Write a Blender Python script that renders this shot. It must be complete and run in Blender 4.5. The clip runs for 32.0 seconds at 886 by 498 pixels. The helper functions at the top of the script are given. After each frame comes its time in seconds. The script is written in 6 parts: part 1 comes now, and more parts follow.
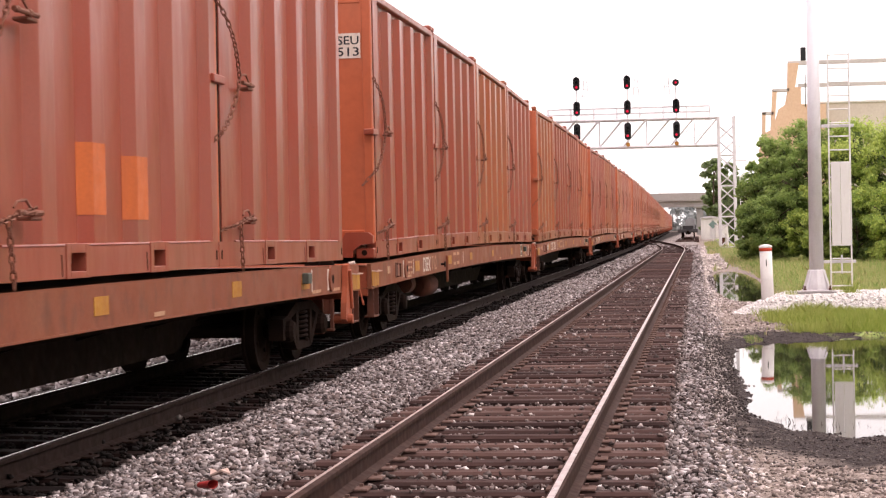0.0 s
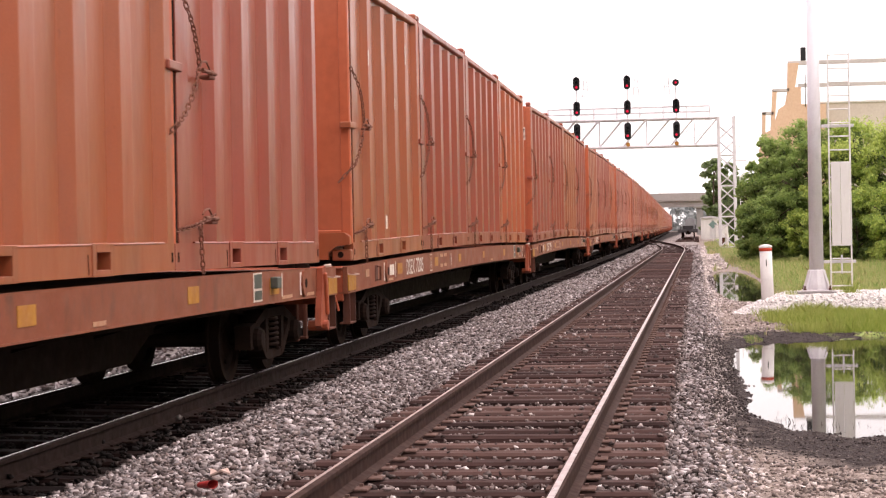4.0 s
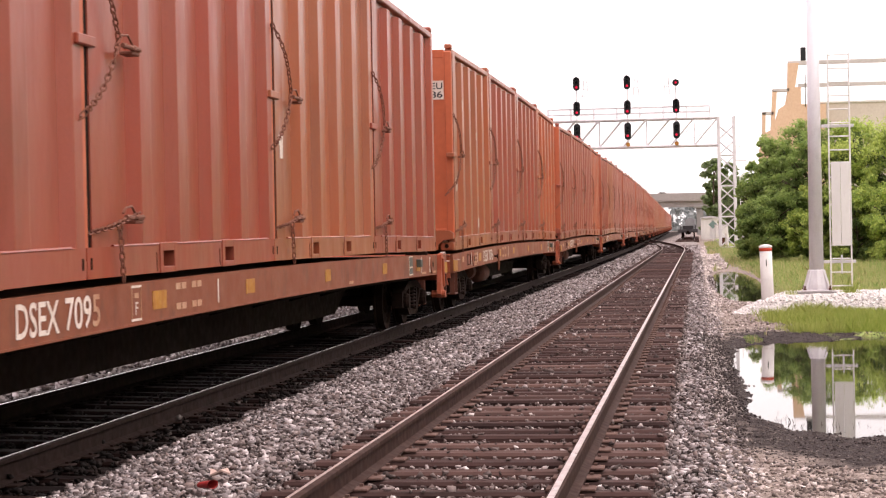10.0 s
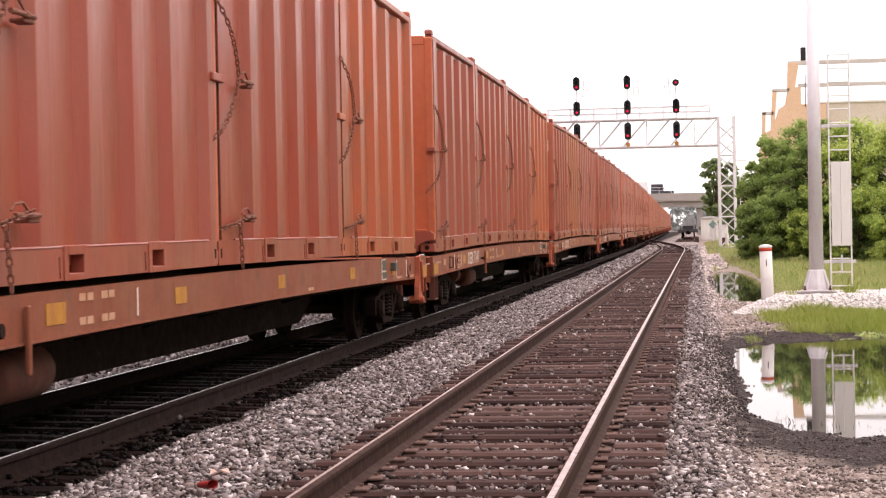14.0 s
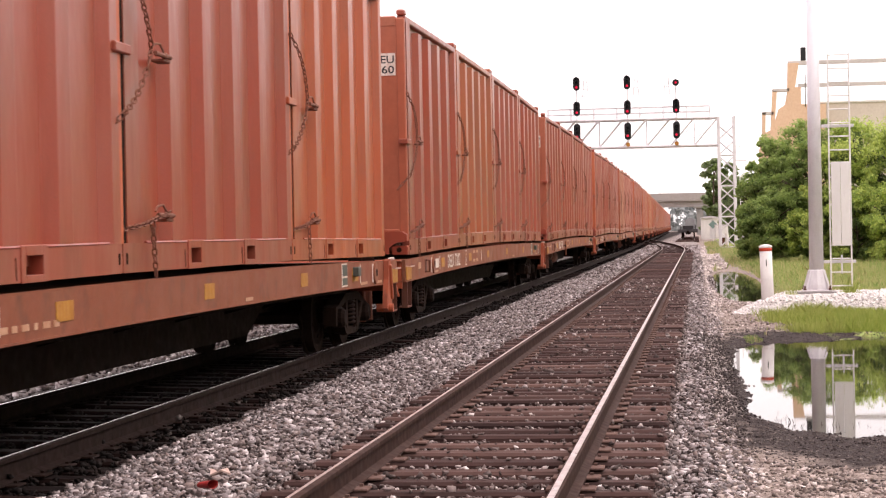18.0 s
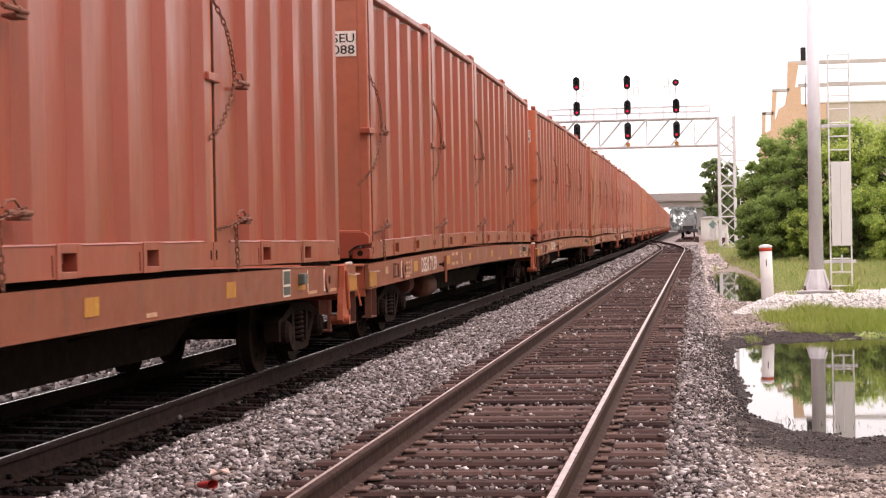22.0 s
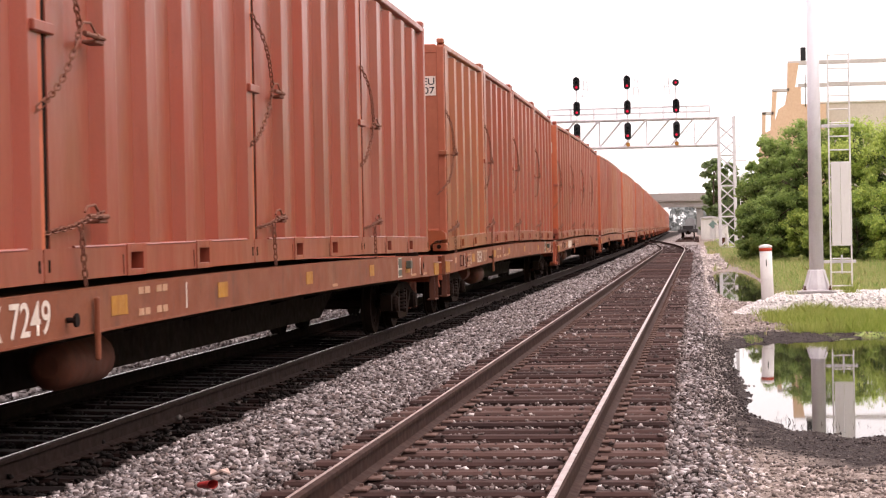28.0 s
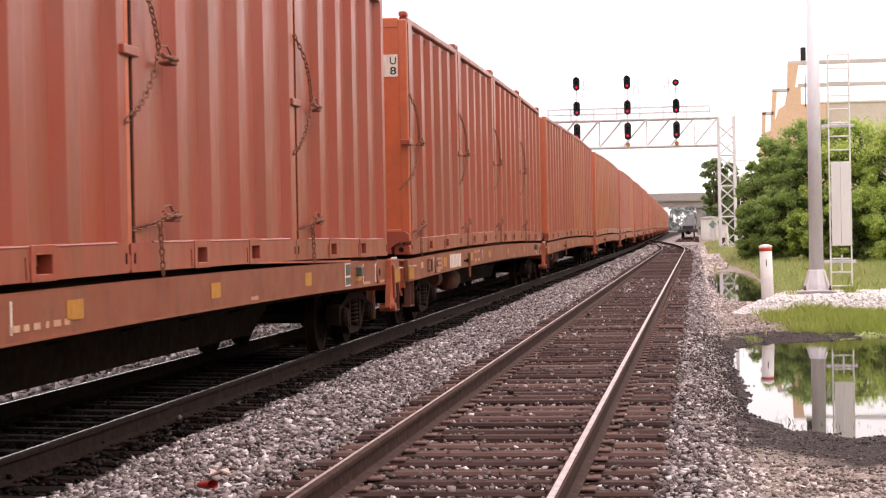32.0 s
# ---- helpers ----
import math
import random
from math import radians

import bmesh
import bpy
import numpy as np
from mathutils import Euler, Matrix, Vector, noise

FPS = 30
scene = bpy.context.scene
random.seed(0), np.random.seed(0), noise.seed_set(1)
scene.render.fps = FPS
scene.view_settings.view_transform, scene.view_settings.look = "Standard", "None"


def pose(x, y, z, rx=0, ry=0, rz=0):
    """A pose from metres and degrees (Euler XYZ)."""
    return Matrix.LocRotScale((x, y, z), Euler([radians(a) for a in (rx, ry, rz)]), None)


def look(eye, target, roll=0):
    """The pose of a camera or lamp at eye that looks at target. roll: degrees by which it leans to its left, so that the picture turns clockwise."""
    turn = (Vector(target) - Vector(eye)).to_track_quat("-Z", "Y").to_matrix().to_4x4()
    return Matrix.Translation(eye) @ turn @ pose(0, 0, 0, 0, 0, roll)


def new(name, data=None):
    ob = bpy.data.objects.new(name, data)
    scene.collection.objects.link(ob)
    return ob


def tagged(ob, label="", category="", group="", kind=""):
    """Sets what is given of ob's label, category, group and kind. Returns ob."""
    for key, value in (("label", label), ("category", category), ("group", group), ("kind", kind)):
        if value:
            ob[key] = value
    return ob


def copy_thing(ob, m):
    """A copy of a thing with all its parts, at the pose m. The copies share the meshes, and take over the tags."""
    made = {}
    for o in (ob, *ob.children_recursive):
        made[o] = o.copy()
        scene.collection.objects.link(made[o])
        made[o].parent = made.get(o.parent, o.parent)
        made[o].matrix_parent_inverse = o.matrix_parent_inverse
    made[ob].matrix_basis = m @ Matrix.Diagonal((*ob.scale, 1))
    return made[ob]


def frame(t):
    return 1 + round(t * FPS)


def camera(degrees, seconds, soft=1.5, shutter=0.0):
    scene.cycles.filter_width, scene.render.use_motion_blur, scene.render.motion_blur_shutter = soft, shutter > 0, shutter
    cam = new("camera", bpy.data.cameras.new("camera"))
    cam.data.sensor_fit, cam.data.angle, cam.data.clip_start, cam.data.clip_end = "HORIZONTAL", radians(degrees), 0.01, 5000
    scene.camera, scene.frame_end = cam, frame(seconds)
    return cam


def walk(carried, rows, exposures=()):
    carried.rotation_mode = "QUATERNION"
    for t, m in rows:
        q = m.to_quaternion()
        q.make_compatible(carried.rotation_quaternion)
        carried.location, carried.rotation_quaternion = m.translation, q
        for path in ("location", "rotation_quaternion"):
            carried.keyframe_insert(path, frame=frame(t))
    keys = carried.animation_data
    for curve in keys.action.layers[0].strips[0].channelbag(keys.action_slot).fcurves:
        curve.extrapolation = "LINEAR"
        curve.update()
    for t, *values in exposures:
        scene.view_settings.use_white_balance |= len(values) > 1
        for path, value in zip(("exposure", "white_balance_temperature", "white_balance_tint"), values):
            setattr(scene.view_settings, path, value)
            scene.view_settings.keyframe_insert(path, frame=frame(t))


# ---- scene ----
# ---- camera and its walk ----
cam = camera(26.59, 32.0, soft=1.25, shutter=0.15)
EYE = Vector((0.0, 0.0, 1.525))
YAW, PITCH = radians(7.758), radians(-0.566)
AIM = EYE + Vector((-math.sin(YAW) * math.cos(PITCH), math.cos(YAW) * math.cos(PITCH), math.sin(PITCH))) * 50
STAND = look(EYE, AIM, -1.117)

# ---- world, sun and exposure ----
SUN_AZ, SUN_EL = radians(85), radians(66)      # compass bearing from +y towards +x, height
world = bpy.data.worlds.new("overcast_sky")
scene.world = world
world.use_nodes = True
wn, wl = world.node_tree.nodes, world.node_tree.links
sky = wn.new("ShaderNodeTexSky")
sky.sky_type, sky.sun_disc = "NISHITA", False
sky.sun_elevation, sky.sun_rotation = SUN_EL, SUN_AZ
sky.air_density, sky.dust_density, sky.ozone_density = 1.0, 6.0, 0.6
veil = wn.new("ShaderNodeMix")
veil.data_type = "RGBA"
veil.inputs[0].default_value = 0.72
wl.new(sky.outputs[0], veil.inputs[6])
veil.inputs[7].default_value = (10.0, 9.8, 9.7, 1)
wl.new(veil.outputs[2], wn["Background"].inputs[0])
wn["Background"].inputs[1].default_value = 0.115
sun = new("sun", bpy.data.lights.new("sun", "SUN"))
sun.data.energy, sun.data.angle, sun.data.color = 1.3, radians(80), (1.0, 0.955, 0.92)
sun.matrix_world = look((0, 0, 60), (-math.sin(SUN_AZ) * math.cos(SUN_EL), -math.cos(SUN_AZ) * math.cos(SUN_EL), 60 - math.sin(SUN_EL)))
EXPOSURE = 1.0
walk(cam, [(0.0, STAND), (32.0, STAND)], exposures=[(0.0, EXPOSURE, 6850, 22), (32.0, EXPOSURE, 6850, 22)])


# ---- mesh and material tools ----
class Mesh:
    """A growing list of corners and faces."""

    def __init__(self):
        self.v, self.f = [], []

    def add(self, v, f):
        n = len(self.v)
        self.v += [tuple(p) for p in v]
        self.f += [tuple(i + n for i in q) for q in f]
        return self

    def box(self, c, s, b=0.0, m=None):
        """A box with chamfered edges: centre, size, chamfer, and a turn about its centre."""
        x, y, z = (k / 2 for k in s)
        b = min(b, x * 0.9, y * 0.9, z * 0.9)
        if b <= 0:
            v = [Vector((i * x, j * y, k * z)) for i in (-1, 1) for j in (-1, 1) for k in (-1, 1)]
            f = [(0, 1, 3, 2), (4, 6, 7, 5), (0, 4, 5, 1), (2, 3, 7, 6), (0, 2, 6, 4), (1, 5, 7, 3)]
        else:
            v, at = [], {}
            for i in (-1, 1):
                for j in (-1, 1):
                    for k in (-1, 1):
                        for a in range(3):
                            at[i, j, k, a] = len(v)
                            v.append(Vector((i * (x - b * (a != 0)), j * (y - b * (a != 1)), k * (z - b * (a != 2)))))
            f = []
            for s1 in (-1, 1):
                f.append([at[s1, p, q, 0] for p, q in ((-1, -1), (1, -1), (1, 1), (-1, 1))][::s1])
                f.append([at[p, s1, q, 1] for p, q in ((-1, -1), (-1, 1), (1, 1), (1, -1))][::s1])
                f.append([at[p, q, s1, 2] for p, q in ((-1, -1), (1, -1), (1, 1), (-1, 1))][::s1])
                for s2 in (-1, 1):
                    k = s1 * s2
                    f.append([at[s1, s2, -1, 0], at[s1, s2, -1, 1], at[s1, s2, 1, 1], at[s1, s2, 1, 0]][::k])
                    f.append([at[s1, -1, s2, 2], at[s1, -1, s2, 0], at[s1, 1, s2, 0], at[s1, 1, s2, 2]][::-k] if False else [at[s1, -1, s2, 0], at[s1, 1, s2, 0], at[s1, 1, s2, 2], at[s1, -1, s2, 2]][::k])
                    f.append([at[-1, s1, s2, 1], at[-1, s1, s2, 2], at[1, s1, s2, 2], at[1, s1, s2, 1]][::k])
                    for s3 in (-1, 1):
                        f.append([at[s1, s2, s3, 0], at[s1, s2, s3, 1], at[s1, s2, s3, 2]][::k * s3])
        if m is not None:
            v = [m @ p for p in v]
        c = Vector(c)
        return self.add([p + c for p in v], f)

    def rod(self, a, b, r, n=8, r2=None, caps=True):
        a, b = Vector(a), Vector(b)
        d = (b - a).normalized()
        s = d.orthogonal().normalized()
        t = d.cross(s)
        r2 = r if r2 is None else r2
        v = []
        for p, q in ((a, r), (b, r2)):
            v += [p + (s * math.cos(2 * math.pi * i / n) + t * math.sin(2 * math.pi * i / n)) * q for i in range(n)]
        f = [(i, (i + 1) % n, n + (i + 1) % n, n + i) for i in range(n)]
        if caps:
            f += [tuple(range(n))[::-1], tuple(range(n, 2 * n))]
        return self.add(v, f)

    def path(self, pts, r, n=6, closed=False):
        """One bent tube through the points."""
        pts = [Vector(p) for p in pts]
        if closed and (pts[0] - pts[-1]).length < 1e-6:
            pts = pts[:-1]
        m = len(pts)
        v = []
        s = None
        for i, p in enumerate(pts):
            a = pts[i - 1] if closed or i else p
            b = pts[(i + 1) % m] if closed or i < m - 1 else p
            d = (b - a).normalized()
            s = d.orthogonal() if s is None else s - d * s.dot(d)
            if s.length < 1e-4:
                s = d.orthogonal()
            s = s.normalized()
            t = d.cross(s)
            v += [p + (s * math.cos(2 * math.pi * j / n) + t * math.sin(2 * math.pi * j / n)) * r for j in range(n)]
        f = [(i * n + j, i * n + (j + 1) % n, (i + 1) % m * n + (j + 1) % n, (i + 1) % m * n + j) for i in range(m if closed else m - 1) for j in range(n)]
        if not closed:
            f += [tuple(range(n))[::-1], tuple(range((m - 1) * n, m * n))]
        return self.add(v, f)

    def prism(self, outline, a0, a1, axis):
        """An outline in the two other axes (in order), pulled along axis from a0 to a1."""
        n = len(outline)
        v = []
        for a in (a0, a1):
            for p, q in outline:
                v.append({0: (a, p, q), 1: (p, a, q), 2: (p, q, a)}[axis])
        f = [(i, (i + 1) % n, n + (i + 1) % n, n + i) for i in range(n)] + [tuple(range(n))[::-1], tuple(range(n, 2 * n))]
        return self.add(v, f)

    def lathe(self, prof, c, axis, n=24):
        """Radius and height pairs, turned round an axis through c."""
        v, f = [], []
        for r, z in prof:
            for i in range(n):
                a = 2 * math.pi * i / n
                p, q = r * math.cos(a), r * math.sin(a)
                w = {0: (z, p, q), 1: (p, z, q), 2: (p, q, z)}[axis]
                v.append((c[0] + w[0], c[1] + w[1], c[2] + w[2]))
        m = len(prof)
        for j in range(m - 1):
            for i in range(n):
                f.append((j * n + i, j * n + (i + 1) % n, (j + 1) * n + (i + 1) % n, (j + 1) * n + i))
        f += [tuple(range(n))[::-1], tuple(range((m - 1) * n, m * n))]
        return self.add(v, f)

    def bend(self, fun):
        self.v = [fun(*p) for p in self.v]
        return self

    def data(self, name, mat, smooth=False):
        me = bpy.data.meshes.new(name)
        me.from_pydata(self.v, [], self.f)
        bm = bmesh.new()
        bm.from_mesh(me)
        bmesh.ops.recalc_face_normals(bm, faces=bm.faces)
        bm.to_mesh(me)
        bm.free()
        if smooth:
            me.polygons.foreach_set("use_smooth", [len(p.vertices) <= 4 for p in me.polygons])
        me.materials.append(mat)
        return me


def part(name, mesh, mat, parent=None, label="", at=None, smooth=False):
    """Links a mesh as ONE object under a thing or a part."""
    data = mesh if isinstance(mesh, bpy.types.Mesh) else mesh.data(name, mat, smooth)
    ob = new(name, data)
    ob.parent = parent
    if at is not None:
        ob.matrix_basis = at
    if label:
        ob["label"] = label
    return ob


def thing(name, label, category, group="", at=None, kind=""):
    ob = tagged(new(name), label, category, group, kind)
    if at is not None:
        ob.matrix_basis = at
    return ob


class Nodes:
    def __init__(self, name, rough=0.7, metal=0.0, spec=0.3):
        self.mat = bpy.data.materials.new(name)
        self.mat.use_nodes = True
        self.t = self.mat.node_tree
        self.b = self.t.nodes["Principled BSDF"]
        self.b.inputs["Roughness"].default_value, self.b.inputs["Metallic"].default_value = rough, metal
        self.b.inputs["Specular IOR Level"].default_value = spec
        self.co = self.t.nodes.new("ShaderNodeTexCoord").outputs["Object"]

    def link(self, a, b):
        self.t.links.new(a, b)

    def place(self, space):
        if space == "world":
            return self.t.nodes.new("ShaderNodeNewGeometry").outputs["Position"]
        return self.co

    def noise(self, scale, detail=4.0, stretch=(1, 1, 1), space="object", rough=0.55):
        m = self.t.nodes.new("ShaderNodeMapping")
        m.inputs["Scale"].default_value = stretch
        self.link(self.place(space), m.inputs[0])
        info = self.t.nodes.new("ShaderNodeObjectInfo")
        n = self.t.nodes.new("ShaderNodeTexNoise")
        n.noise_dimensions = "4D"
        mul = self.t.nodes.new("ShaderNodeMath")
        mul.operation = "MULTIPLY"
        self.link(info.outputs["Random"], mul.inputs[0])
        mul.inputs[1].default_value = 40.0
        self.link(mul.outputs[0], n.inputs["W"])
        self.link(m.outputs[0], n.inputs["Vector"])
        n.inputs["Scale"].default_value, n.inputs["Detail"].default_value, n.inputs["Roughness"].default_value = scale, detail, rough
        return n.outputs[0]

    def ramp(self, fac, stops):
        r = self.t.nodes.new("ShaderNodeValToRGB")
        e = r.color_ramp.elements
        while len(e) < len(stops):
            e.new(0.5)
        for k, (p, c) in zip(e, stops):
            k.position = p
            k.color = (c, c, c, 1) if isinstance(c, (int, float)) else (*c, 1)
        self.link(fac, r.inputs[0])
        return r.outputs[0]

    def mix(self, fac, a, b, mode="MIX"):
        n = self.t.nodes.new("ShaderNodeMix")
        n.data_type, n.blend_type = "RGBA", mode
        for s, v in ((n.inputs[0], fac), (n.inputs[6], a), (n.inputs[7], b)):
            if isinstance(v, bpy.types.NodeSocket):
                self.link(v, s)
            elif isinstance(v, (int, float)):
                s.default_value = v
            else:
                s.default_value = (*v, 1)
        return n.outputs[2]

    def color(self, c):
        if isinstance(c, bpy.types.NodeSocket):
            self.link(c, self.b.inputs["Base Color"])
        else:
            self.b.inputs["Base Color"].default_value = (*c, 1)
        return self

    def rough(self, s):
        self.link(s, self.b.inputs["Roughness"])
        return self

    def bump(self, h, strength=0.3, dist=0.01):
        n = self.t.nodes.new("ShaderNodeBump")
        n.inputs["Strength"].default_value, n.inputs["Distance"].default_value = strength, dist
        self.link(h, n.inputs["Height"])
        self.link(n.outputs[0], self.b.inputs["Normal"])
        return self


def worn(name, base, alt, rough=0.6, metal=0.0, scale=3.0, dirt=(0.05, 0.035, 0.03), dirtiness=0.5, streak=0.25, bump=0.15, grain=40, spec=0.3):
    """Paint or metal with drifts of a second colour, run-down streaks, dirt and fine grain."""
    k = Nodes(name, rough, metal, spec)
    c = k.mix(k.ramp(k.noise(scale, 5, (1, 1, streak)), [(0.35, 0.0), (0.68, 1.0)]), base, alt)
    c = k.mix(k.ramp(k.noise(scale * 4.3, 6, (1, 1, streak)), [(0.52, 0.0), (0.8, dirtiness)]), c, dirt)
    fine = k.noise(grain, 3)
    c = k.mix(0.16, c, k.ramp(fine, [(0.3, 0.25), (0.7, 0.75)]), "OVERLAY")
    k.color(c).bump(fine, bump, 0.004)
    k.rough(k.ramp(k.noise(scale * 2, 4), [(0.3, rough - 0.1), (0.7, min(1, rough + 0.15))]))
    return k.mat


def plain(name, c, rough=0.6, metal=0.0, grain=30, depth=0.25):
    k = Nodes(name, rough, metal)
    n = k.noise(grain, 4)
    dark = tuple(v * (1 - depth) for v in c)
    k.color(k.mix(k.ramp(n, [(0.3, 0.0), (0.7, 1.0)]), dark, c)).bump(n, 0.12, 0.004)
    return k.mat


# ---- materials ----
def bin_paint(name, base, fade, rust):
    """Sun-bleached orange-red paint: chalky fading in upright bands, rust specks and grime runs."""
    k = Nodes(name, 0.5, 0.0, 0.5)
    c = k.mix(k.ramp(k.noise(1.1, 4, (1, 1, 0.3)), [(0.36, 0.0), (0.62, 1.0)]), base, fade)
    c = k.mix(k.ramp(k.noise(7.0, 6, (1, 1, 0.09)), [(0.5, 0.0), (0.78, 0.55)]), c, fade)
    c = k.mix(k.ramp(k.noise(5.0, 7, (1, 1, 0.22)), [(0.57, 0.0), (0.74, 0.55)]), c, rust)
    c = k.mix(k.ramp(k.noise(1.7, 5, (1, 1, 0.35)), [(0.5, 0.0), (0.72, 0.6)]), c, (0.17, 0.062, 0.036))
    c = k.mix(k.ramp(k.noise(26.0, 5), [(0.66, 0.0), (0.76, 0.5)]), c, (0.1, 0.035, 0.02))
    fine = k.noise(60, 3)
    c = k.mix(0.12, c, k.ramp(fine, [(0.3, 0.3), (0.7, 0.7)]), "OVERLAY")
    k.color(c)
    k.rough(k.ramp(k.noise(4, 5, (1, 1, 0.3)), [(0.3, 0.28), (0.7, 0.46)]))
    k.bump(k.noise(3.0, 3, (1, 1, 0.45)), 0.35, 0.025)
    return k.mat


BIN_PAINTS = [
    bin_paint("bin_paint_red", (0.268, 0.043, 0.02), (0.25, 0.06, 0.034), (0.188, 0.031, 0.0135)),
    bin_paint("bin_paint_rose", (0.268, 0.048, 0.026), (0.27, 0.073, 0.046), (0.208, 0.036, 0.016)),
    bin_paint("bin_paint_orange", (0.345, 0.065, 0.0185), (0.32, 0.075, 0.03), (0.26, 0.047, 0.013)),
    bin_paint("bin_paint_tan", (0.305, 0.073, 0.0255), (0.28, 0.085, 0.039), (0.265, 0.053, 0.014)),
]
DOOR_PAINT = worn("door_paint", (0.45, 0.096, 0.036), (0.41, 0.112, 0.053), 0.45, scale=0.7, dirt=(0.26, 0.08, 0.045), dirtiness=0.45, bump=0.03, grain=9)
FADED_DOOR = worn("faded_door_paint", (0.35, 0.09, 0.046), (0.33, 0.105, 0.06), 0.45, scale=0.7, dirt=(0.24, 0.08, 0.045), dirtiness=0.45, bump=0.03, grain=9)
FLAME = worn("flame_paint", (0.34, 0.075, 0.03), (0.25, 0.055, 0.025), 0.55, scale=4, dirt=(0.1, 0.04, 0.03), dirtiness=0.6)
SILL_PAINT = worn("sill_paint", (0.195, 0.05, 0.022), (0.2, 0.066, 0.032), 0.6, scale=1.3, dirt=(0.08, 0.036, 0.024), dirtiness=0.8, streak=0.5)
RUSTY = worn("rusty_steel", (0.12, 0.036, 0.02), (0.075, 0.028, 0.018), 0.8, scale=5, dirt=(0.03, 0.02, 0.018))
# rust and grime, both blackened so the colour carries the underframe's shade
SHADED_RUST = worn("shaded_rusty_steel", (0.018, 0.0085, 0.006), (0.012, 0.0065, 0.005), 0.8, scale=5, dirt=(0.012, 0.008, 0.007), spec=0.1)
SHADED_GRIME = worn("shaded_grimy_steel", (0.011, 0.0065, 0.005), (0.022, 0.012, 0.0085), 0.85, scale=4, dirt=(0.005, 0.004, 0.004), streak=1, spec=0.06)
CHAIN = worn("chain_steel", (0.15, 0.054, 0.032), (0.21, 0.085, 0.055), 0.7, 0.1, scale=14, streak=1)
DECK_TOP = worn("deck_boards", (0.2, 0.085, 0.055), (0.13, 0.07, 0.05), 0.8, scale=2, streak=1)
PATCH = worn("fresh_orange", (0.5, 0.115, 0.025), (0.42, 0.1, 0.03), 0.5, scale=3, dirt=(0.3, 0.07, 0.03), dirtiness=0.5)
YELLOW = worn("yellow_patch", (0.4, 0.185, 0.02), (0.3, 0.115, 0.025), 0.55, scale=8, dirt=(0.35, 0.14, 0.05), dirtiness=0.7)
WHITE_MARK = worn("white_lettering", (0.68, 0.6, 0.53), (0.56, 0.45, 0.38), 0.6, scale=9, dirt=(0.38, 0.2, 0.13), dirtiness=0.7)
FADED_MARK = worn("faded_lettering", (0.46, 0.28, 0.18), (0.36, 0.17, 0.095), 0.6, scale=9, dirt=(0.36, 0.13, 0.06), dirtiness=0.9)
BLACK_MARK = plain("black_lettering", (0.02, 0.02, 0.025), 0.5)
GREY_MARK = plain("grey_placard", (0.07, 0.075, 0.06), 0.5)
RAIL_SIDE = worn("rail_rust", (0.042, 0.02, 0.015), (0.03, 0.015, 0.012), 0.8, scale=6, streak=1, dirt=(0.028, 0.017, 0.014), spec=0.12)
# darker copy of the rail rust, the train's shade put into its colour
MAIN_SIDE = worn("main_rail_shaded_rust", (0.019, 0.0092, 0.007), (0.012, 0.0065, 0.005), 0.8, scale=6, streak=1, dirt=(0.015, 0.01, 0.009), spec=0.1)
RAIL_TOP = worn("rail_head", (0.44, 0.35, 0.33), (0.33, 0.25, 0.235), 0.36, 0.75, scale=5, streak=1, dirt=(0.2, 0.12, 0.1), dirtiness=0.35)
MAIN_TOP = worn("main_rail_head", (0.6, 0.54, 0.52), (0.5, 0.44, 0.42), 0.22, 0.95, scale=5, streak=1, dirt=(0.06, 0.04, 0.04), dirtiness=0.5)
ALUMINIUM = worn("galvanised_steel", (0.64, 0.61, 0.63), (0.56, 0.53, 0.55), 0.5, 0.2, scale=2, dirt=(0.3, 0.27, 0.26), dirtiness=0.35)
WHITE_PAINT = worn("white_paint", (0.74, 0.71, 0.69), (0.64, 0.61, 0.59), 0.5, scale=3, dirt=(0.5, 0.44, 0.4), dirtiness=0.35)
RED_BAND = plain("red_band", (0.6, 0.07, 0.03), 0.5)
SIGNAL_BLACK = plain("signal_black", (0.012, 0.012, 0.014), 0.55)
CONCRETE = worn("concrete", (0.3, 0.28, 0.265), (0.24, 0.22, 0.21), 0.85, scale=1.5, dirt=(0.2, 0.18, 0.17), dirtiness=0.4)
BRIDGE_CONCRETE = worn("bridge_concrete", (0.34, 0.3, 0.28), (0.28, 0.25, 0.235), 0.85, scale=0.25, dirt=(0.25, 0.22, 0.21), dirtiness=0.4, grain=3)
STUCCO = worn("peach_stucco", (0.62, 0.42, 0.29), (0.57, 0.385, 0.265), 0.85, scale=0.15, dirt=(0.42, 0.3, 0.22), dirtiness=0.35, grain=4)
BEIGE = worn("beige_wall", (0.58, 0.5, 0.43), (0.53, 0.45, 0.39), 0.85, scale=0.2, dirt=(0.4, 0.33, 0.27), dirtiness=0.3, grain=4)
PALE_BEAM = worn("pale_beam", (0.5, 0.46, 0.44), (0.43, 0.39, 0.375), 0.8, scale=0.3, dirt=(0.3, 0.26, 0.24), dirtiness=0.4, grain=4)
BARK = worn("bark", (0.12, 0.085, 0.06), (0.075, 0.055, 0.04), 0.9, scale=6, streak=0.2, bump=0.5)


def glow(name, c, power):
    k = Nodes(name, 0.3)
    k.color(c)
    k.b.inputs["Emission Color"].default_value = (*c, 1)
    k.b.inputs["Emission Strength"].default_value = power
    return k.mat


RED_LAMP = glow("red_signal_lens", (0.7, 0.015, 0.05), 0.55)


